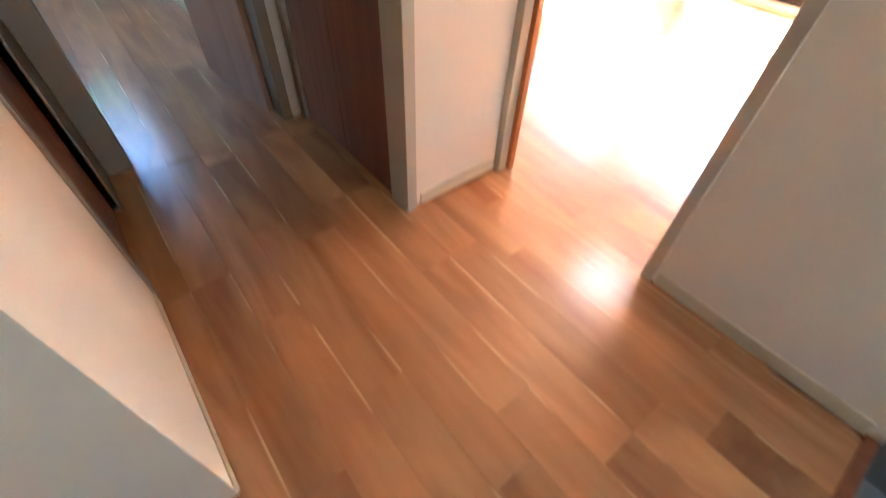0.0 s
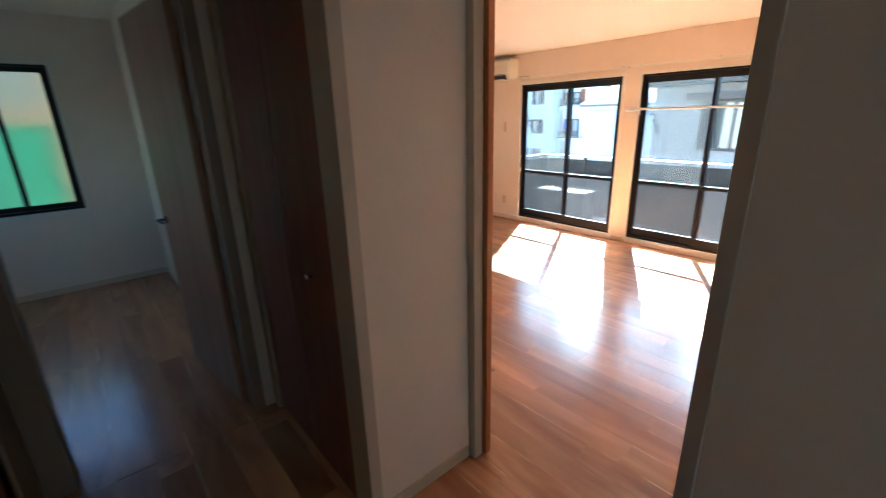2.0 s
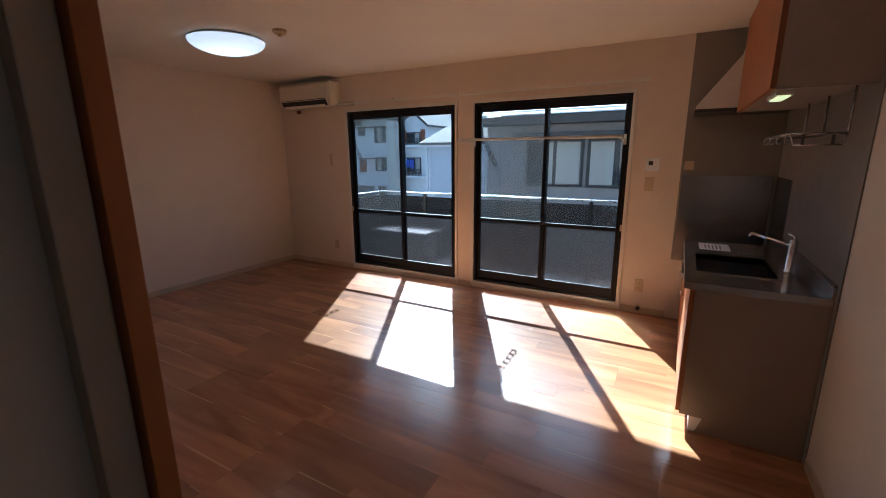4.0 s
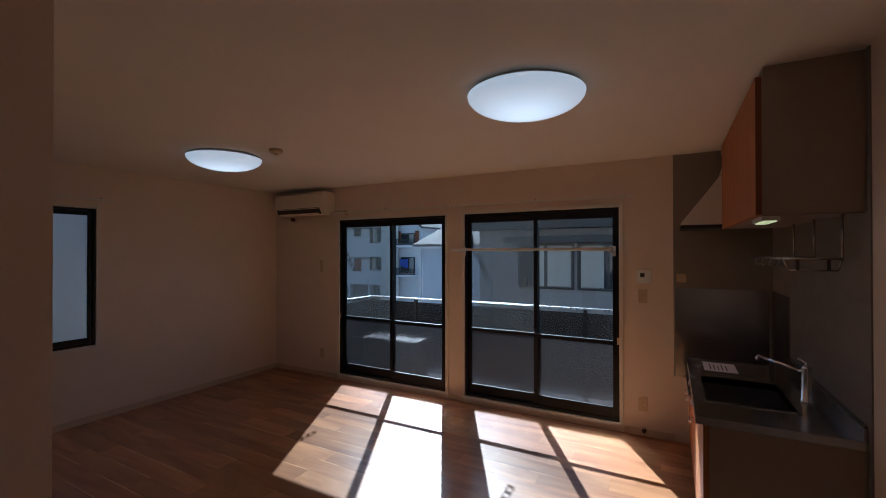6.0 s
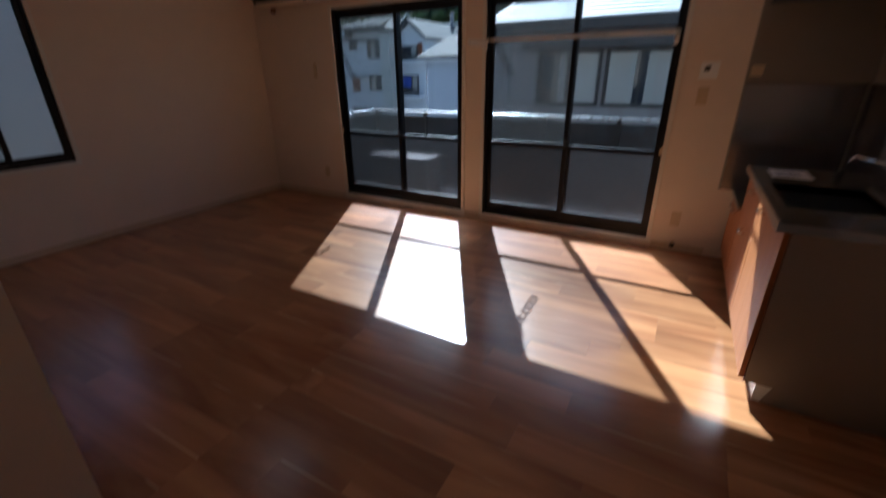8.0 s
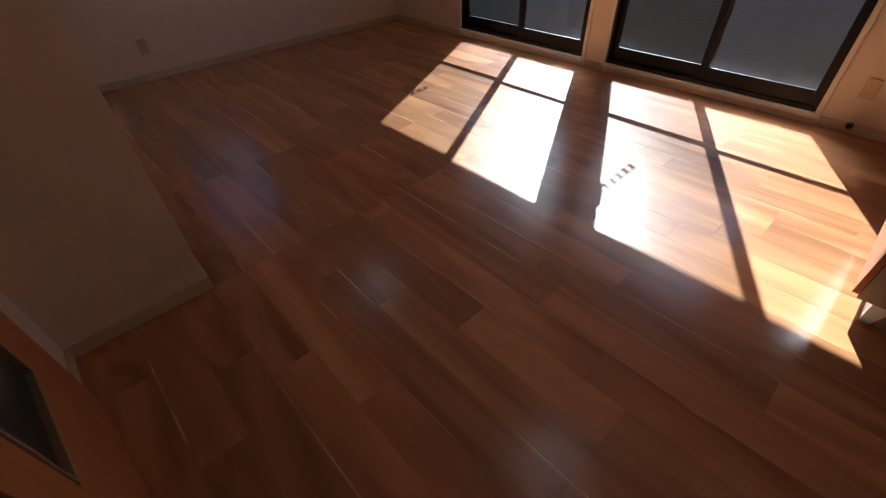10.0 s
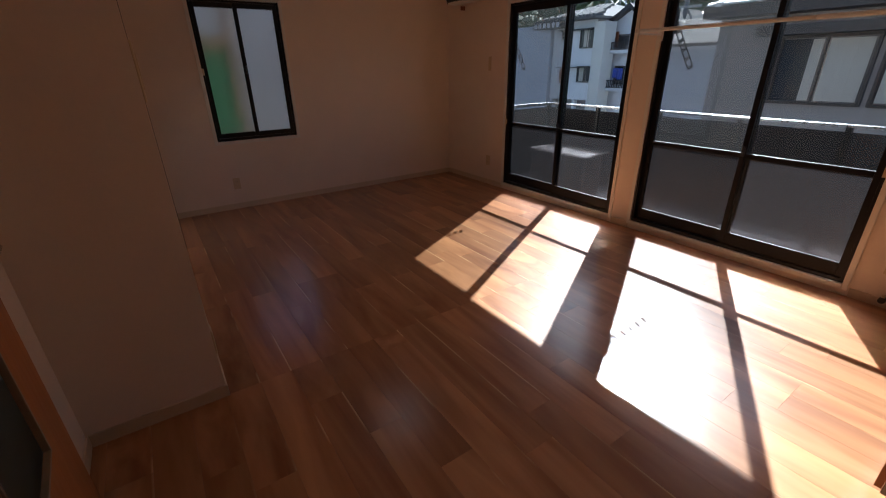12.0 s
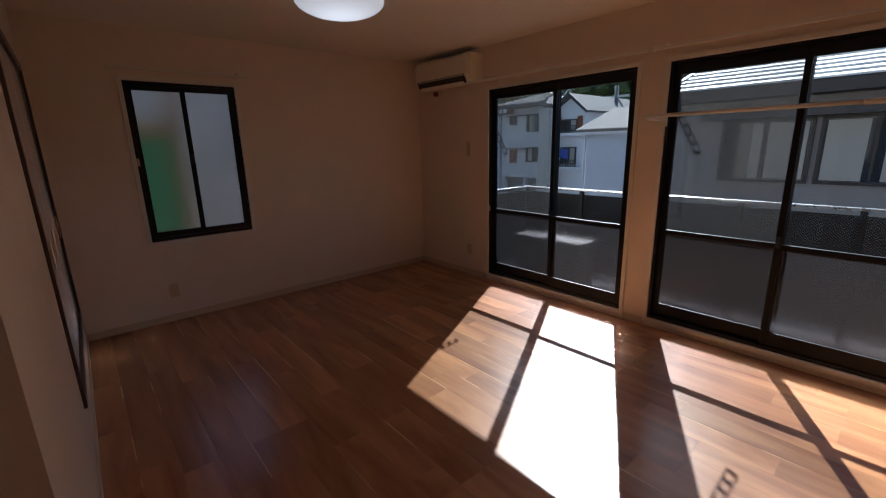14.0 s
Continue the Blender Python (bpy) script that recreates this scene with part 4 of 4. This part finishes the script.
DARK_GLASS = material("far_window_glass", (0.03, 0.035, 0.045), 0.08, grain=0.1)
structure("ground", boxes((-400, -400, GROUND_Z - 0.5, 600, 600, GROUND_Z)), ASPHALT, "grey paved ground between the houses", "ground")


def far_window(parent, x, y0, y1, z0, z1, curtains=(), split=2):
    """A window on a wall that faces -x, with frame, panes and curtains behind the glass."""
    w = part("window", boxes((x - 0.05, y0, z0, x + 0.02, y0 + 0.05, z1), (x - 0.05, y1 - 0.05, z0, x + 0.02, y1, z1), (x - 0.05, y0 + 0.05, z1 - 0.05, x + 0.02, y1 - 0.05, z1), (x - 0.07, y0 + 0.05, z0, x + 0.02, y1 - 0.05, z0 + 0.05)), FAR_FRAME, parent)
    step = (y1 - y0 - 0.1) / split
    for i in range(split):
        a = y0 + 0.05 + i * step
        part("pane", boxes((x - 0.012, a + 0.02, z0 + 0.06, x - 0.006, a + step - 0.02, z1 - 0.06)), DARK_GLASS, w)
        part("stile", boxes((x - 0.03, a + step - 0.02, z0 + 0.05, x - 0.004, a + step + 0.02, z1 - 0.05)), FAR_FRAME, w)
    for a, b in curtains:
        n = max(3, int((b - a) / 0.06))
        bm = bmesh.new()
        for k in range(n):
            c = a + (b - a) * (k + 0.5) / n
            box(bm, x - 0.020 - 0.006 * (k % 2), c - (b - a) / n * 0.5, z0 + 0.07, x - 0.0135, c + (b - a) / n * 0.5, z1 - 0.07)
        part("curtain", bm, CURTAIN, w, "white curtain behind the glass")
    return w


FAR_FRAME = material("dark_bronze_frame", (0.035, 0.03, 0.028), 0.5)

# grey house across the balcony
grey_house = thing("neighbour_house", "grey rendered house with a pale striped roof and dark windows", "house", "houses outside")
part("wall", boxes((12.0, -7.0, GROUND_Z, 18.0, 5.18, 2.28)), GREY_WALL, grey_house)
# eave drawn deep and dark to take in the shade beneath it
part("eave", boxes((11.45, -7.4, 2.16, 18.5, 5.3, 2.36)), FAR_FRAME, grey_house)
part("band", boxes((11.97, -7.0, 2.0, 11.998, 5.18, 2.11)), GREY_WALL, grey_house)
part("window_hood", boxes((11.6, -2.0, 1.81, 11.998, 4.35, 1.97)), FAR_FRAME, grey_house)
roof_base = part("roof", prism([(11.42, 2.36), (15.0, 3.52), (18.5, 2.36)], "y", -7.4, 4.6), ROOF_DARK, grey_house)
for i in range(11):
    x, z = 11.42 + i * 0.32, 2.40 + i * 0.32 * 0.33
    part("roof_row", prism([(x, z), (x + 0.15, z + 0.05), (x + 0.15, z + 0.02), (x, z - 0.03)], "y", -7.45, 5.25 - 0.05 * i), ROOF, roof_base)
part("verge", prism([(11.40, 2.34), (11.40, 2.42), (15.0, 3.60), (15.0, 3.5)], "y", 4.98, 5.08), ROOF, grey_house)
for y0, y1, cs in ((2.64, 4.06, ((2.72, 3.30), (3.39, 3.55))), (1.14, 2.56, ((1.22, 1.72), (1.95, 2.48))), (-1.6, -0.3, ((-1.5, -1.0),))):
    far_window(grey_house, 12.0, y0, y1, 0.64, 1.80, cs)

# pale blue house
blue_house = thing("neighbour_house", "pale blue house with a pinkish-grey ribbed roof", "house", "houses outside")
part("wall", boxes((15.0, 6.4, GROUND_Z, 19.5, 8.85, 1.76)), BLUE_WALL, blue_house)
part("gutter", boxes((14.72, 6.2, 1.70, 14.80, 9.10, 1.78)), SIDING, blue_house)
ROOF_PINK = material("pinkish_roof_tile", (0.19, 0.172, 0.16), 0.85, grain=0.1, scale=6)
blue_roof = part("roof", prism([(14.70, 1.78), (14.70, 1.84), (17.2, 2.62), (19.8, 1.84), (19.8, 1.78)], "y", 6.2, 9.10), ROOF_PINK, blue_house)
for i in range(28):
    y = 6.22 + i * 0.103
    part("roof_tile_row", prism([(14.66, 1.80), (14.66, 1.865), (17.2, 2.66), (17.2, 2.58)], "y", y, y + 0.05), ROOF_PINK, blue_roof)
part("downpipe", boxes((14.9, 8.855, GROUND_Z, 14.98, 8.93, 1.72)), SIDING, blue_house)

# white flats
flats = thing("apartment_building", "white three-storey flats with a pale tiled roof", "apartment building", "houses outside")
part("wall", boxes((22.0, 15.85, -0.45, 30.0, 18.7, 3.45)), SIDING, flats)
part("ground_floor", boxes((22.6, 15.85, GROUND_Z, 30.0, 18.7, -0.45)), GREY_WALL, flats)
for y in (15.95, 16.9, 18.5):
    part("pillar", boxes((22.05, y, GROUND_Z, 22.3, y + 0.16, -0.45)), SIDING, flats)
bm = bmesh.new()
eave = [bm.verts.new(p) for p in ((21.3, 15.5, 3.45), (29.0, 15.5, 3.45), (29.0, 19.2, 3.45), (21.3, 19.2, 3.45))]
edge = [bm.verts.new((v.co.x, v.co.y, 3.57)) for v in eave]
ridge = [bm.verts.new(p) for p in ((24.6, 16.9, 4.35), (24.6, 17.9, 4.35))]
bm.faces.new(eave[::-1])
for k in range(4):
    bm.faces.new((eave[k], eave[(k + 1) % 4], edge[(k + 1) % 4], edge[k]))
bm.faces.new((edge[3], edge[0], ridge[0], ridge[1])), bm.faces.new((edge[1], edge[2], ridge[1], ridge[0]))
bm.faces.new((edge[0], edge[1], ridge[0])), bm.faces.new((edge[2], edge[3], ridge[1]))
ROOF_GREY = material("grey_roof_tile", (0.13, 0.127, 0.124), 0.85, grain=0.2, scale=4, specular=0.2)
flat_roof = part("roof", bm, ROOF_GREY, flats)
for i in range(13):
    y = 15.55 + i * 0.28
    reach = max(0.25, min(1.0, (y - 15.4) / 1.4, (19.2 - y) / 1.3))
    part("roof_tile_row", prism([(21.26, 3.5), (21.26, 3.64), (21.3 + 3.3 * reach, 3.64 + 0.78 * reach), (21.3 + 3.3 * reach, 3.5 + 0.78 * reach)], "y", y, y + 0.12), ROOF_GREY, flat_roof)
for y0, y1, z0, z1, cs in ((17.55, 18.08, 2.55, 3.08, ()), (15.92, 16.84, 2.12, 3.05, ((16.3, 16.6),)), (15.92, 16.84, 0.45, 1.27, ((16.4, 16.7),))):
    far_window(flats, 22.0, y0, y1, z0, z1, cs)
part("shutter", boxes((21.93, 17.53, 0.38, 21.99, 18.03, 1.14)), BROWN, flats)
for z in (1.18, 3.0):
    part("hood", boxes((21.6, 15.85, z, 22.0, 18.1, z + 0.05)), FAR_FRAME, flats)
part("shaft", boxes((21.7, 15.15, GROUND_Z, 22.6, 15.78, 3.3)), METAL_PALE, flats)

# side wall of the flats; its shade is painted as blue-grey siding
flats_side = thing("neighbour_house", "side wall of the flats, shade painted blue-grey, with a dark scalloped awning", "house", "houses outside")
part("wall", boxes((21.8, 18.78, GROUND_Z, 29.0, 23.0, 3.4)), BLUE_WALL, flats_side)
awning = part("awning", boxes((21.2, 17.6, 3.15, 21.75, 19.6, 3.55)), FAR_FRAME, flats_side)
for i in range(6):
    part("scallop", boxes((21.17, 17.68 + i * 0.32, 3.2, 21.195, 17.86 + i * 0.32, 3.42)), SIDING, awning)

gable = thing("neighbour_house", "white gabled house with brown balconies", "house", "houses outside")
part("wall", prism([(13.75, GROUND_Z), (15.6, GROUND_Z), (15.6, 3.25), (14.6, 3.84), (13.75, 3.14)], "x", 23.0, 29.0), SIDING, gable)
part("roof", prism([(15.85, 3.16), (14.6, 3.90), (13.5, 3.0), (13.5, 3.1), (14.6, 4.04), (15.85, 3.30)], "x", 22.7, 29.2), ROOF_GREY, gable)
part("bargeboard", prism([(15.85, 3.10), (14.6, 3.86), (13.5, 2.96), (13.5, 3.12), (14.6, 4.06), (15.85, 3.30)], "x", 22.62, 22.695), FAR_FRAME, gable, "dark brown gable board")
for y in (13.9, 15.22):
    part("shutter", boxes((22.9, y, 2.12, 22.99, y + 0.26, 2.86)), BROWN, gable)
for z0, z1 in ((1.98, 2.72), (0.2, 1.25)):
    b = part("balcony", boxes((22.3, 13.75, z0 - 0.14, 22.95, 15.5, z0)), SIDING, gable)
    part("balcony_rail", boxes((22.3, 13.75, z0 + 0.34, 22.34, 15.5, z0 + 0.38), (22.3, 13.75, z0 + 0.02, 22.34, 15.5, z0 + 0.05), *[(22.305, 13.78 + k * 0.1, z0, 22.335, 13.81 + k * 0.1, z0 + 0.34) for k in range(18)]), FAR_FRAME, b)
    far_window(gable, 23.0, 14.2, 15.2, z0 + 0.1, z1, ((14.3, 14.6),))
part("laundry", boxes((22.40, 14.35, 0.62, 22.44, 14.62, 1.14), (22.40, 14.66, 0.70, 22.43, 14.9, 1.14)), material("blue_cloth", (0.05, 0.08, 0.35), 0.9), gable)

far_house = thing("neighbour_house", "low brown-roofed house below the hill", "house", "houses outside")
part("wall", boxes((31.0, 13.5, GROUND_Z, 38.0, 18.5, 3.0)), SIDING, far_house)
part("roof", prism([(30.3, 3.0), (34.0, 4.4), (38.6, 3.0)], "y", 13.0, 19.0), BROWN, far_house)

pole_far = thing("utility_pole", "grey concrete utility pole between the houses", "utility pole", at=(28.0, 14.75, GROUND_Z))
bm = bmesh.new()
tube(bm, (0, 0, 0), (0, 0, 8.0), 0.16, 12, 0.11)
part("pole", bm, CONCRETE, pole_far)
part("crossarm", boxes((-0.06, -0.8, 7.3, 0.06, 0.8, 7.42)), METAL_PALE, pole_far)
bm = bmesh.new()
tube(bm, (-0.25, 0, 6.2), (-0.25, 0, 6.9), 0.22, 14)
part("transformer", bm, METAL_PALE, pole_far)

# the wooded hill
def hill_height(x, y):
    return GROUND_Z + 46.0 * math.exp(-((x - 115) / 42) ** 2) * (0.75 + 0.25 * math.sin(y * 0.045 + 0.6))
bm = bmesh.new()
grid_v = [[bm.verts.new((60 + i * 6, -60 + j * 8, hill_height(60 + i * 6, -60 + j * 8) - 0.4)) for j in range(36)] for i in range(16)]
for i in range(15):
    for j in range(35):
        bm.faces.new((grid_v[i][j], grid_v[i + 1][j], grid_v[i + 1][j + 1], grid_v[i][j + 1]))
structure("hill", bm, LEAF, "wooded green hill beyond the houses", "hill")
rnd2 = random.Random(11)
verts, faces = [], []
leaf_bm = bmesh.new()
bmesh.ops.create_icosphere(leaf_bm, subdivisions=1, radius=1.0)
base_v, base_f = [v.co.copy() for v in leaf_bm.verts], [[v.index for v in f.verts] for f in leaf_bm.faces]
leaf_bm.free()
for k in range(2600):
    x, y = rnd2.uniform(66, 112), rnd2.uniform(20, 120)
    s = rnd2.uniform(0.5, 1.5)
    c = Vector((x, y, hill_height(x, y) + rnd2.uniform(0.0, 2.2)))
    o = len(verts)
    for v in base_v:
        verts.append(c + Vector((v.x * s * rnd2.uniform(0.6, 1.3), v.y * s * rnd2.uniform(0.6, 1.3), v.z * s * rnd2.uniform(0.6, 1.4))))
    faces += [[i + o for i in f] for f in base_f]
me = bpy.data.meshes.new("woods")
me.from_pydata([tuple(v) for v in verts], [], faces)
LEAVES = material("tree_crowns", (0.075, 0.1, 0.03), 0.8, grain=0.5, scale=0.4)
me.materials.append(LEAVES)
tagged(new("woods", me), "dense evergreen woods on the hill", "woods", kind="stuff")

# lattice pylon before the hill
pylon = thing("lattice_pylon", "grey steel lattice pylon before the wooded hill", "pylon", at=(61.0, 42.0, GROUND_Z))
PYLON = material("galvanised_steel", (0.3, 0.31, 0.32), 0.5, metal=0.6)
def half(z): return 3.4 - 0.15 * z
levels = [0, 4, 7.5, 10.5, 13, 15, 17]
for sx in (-1, 1):
    for sy in (-1, 1):
        part("leg", tubes([(sx * half(z), sy * half(z), z) for z in levels], 0.09, 6), PYLON, pylon)
for a, b in zip(levels, levels[1:]):
    for s_ in (-1, 1):
        for q in (-1, 1):
            part("brace", tubes([(s_ * half(a), q * half(a), a), (s_ * half(b), -q * half(b), b)], 0.06, 5), PYLON, pylon)
            part("brace", tubes([(q * half(a), s_ * half(a), a), (-q * half(b), s_ * half(b), b)], 0.06, 5), PYLON, pylon)
for z in (13, 15, 17):
    part("crossarm", tubes([(0, -4.2, z), (0, 0, z + 0.5), (0, 4.2, z), (0, -4.2, z)], 0.08, 6), PYLON, pylon)

# neighbour to the north, seen through the frosted windows
POST = material("weathered_fence_wood", (0.16, 0.115, 0.06), 0.8, grain=0.15)
fence = thing("green_fence", "green sheet fence with brown posts beside the house", "fence")
for x0, x1 in ((-3.0, 0.14), (0.24, 2.92)):
    part("panel", boxes((x0, 6.60, GROUND_Z, x1, 6.66, 1.62)), GREEN, fence)
    part("rail", boxes((x0, 6.57, 1.625, x1, 6.69, 1.78)), POST, fence)
for x in (0.19, 2.97):
    part("post", boxes((x - 0.05, 6.56, GROUND_Z, x + 0.05, 6.70, 2.4)), POST, fence)
north_house = thing("neighbour_house", "pale rendered neighbouring house", "house", "houses outside")
part("wall", boxes((-8.0, 8.2, GROUND_Z, 1.9, 14.0, 2.5)), material("tan_render", (0.3, 0.25, 0.16), 0.85, grain=0.1, scale=3), north_house, "tan rendered wall")
part("wall", boxes((1.904, 8.2, GROUND_Z, 4.6, 14.0, 2.5)), material("pale_render", (0.45, 0.45, 0.455), 0.85, grain=0.35, scale=9), north_house)
part("roof", prism([(8.0, 2.5), (11.0, 3.4), (14.4, 2.5)], "x", -8.4, 5.0), ROOF_DARK, north_house)

# ---- floor planks ----
PW, PL, FIRST = 0.1515, 0.91, 2.053
bm = boxes((0, 0, -0.012, PW - 0.0003, PL - 0.0003, 0.0))
bmesh.ops.bevel(bm, geom=[e for e in bm.edges if all(v.co.z > -0.001 for v in e.verts)], offset=0.0003, segments=1, affect="EDGES")
bmesh.ops.recalc_face_normals(bm, faces=bm.faces[:])
plank_mesh = bpy.data.meshes.new("plank")
bm.to_mesh(plank_mesh)
bm.free()
plank_mesh.materials.append(PLANK)
rnd = random.Random(4)
def lay(x0, x1, y0, y1):
    x = FIRST - PW * math.ceil((FIRST - x0) / PW)
    while x < x1 - 0.01:
        left, w = max(x, x0), min(x + PW, x1) - max(x, x0)
        if w < 0.01:
            x += PW
            continue
        y = y0 - rnd.choice((0.0, 0.3, 0.45, 0.6, 0.75))
        while y < y1 - 0.01:
            length = rnd.choice((0.606, 0.91, 0.91, 1.212))
            a, b = max(y, y0), min(y + length, y1)
            if b - a > 0.02:
                ob = new("plank", plank_mesh)
                ob.parent = floor
                ob.location, ob.scale = (left, a, 0), (w / PW, (b - a) / PL, 1)
            y += length
        x += PW
lay(1.39, E_, S_, 2.275)
lay(W_, E_, 2.275, N_)
lay(-0.28, 1.39, -0.43, 2.275)
lay(-0.88, 0.80, 2.275, NB)
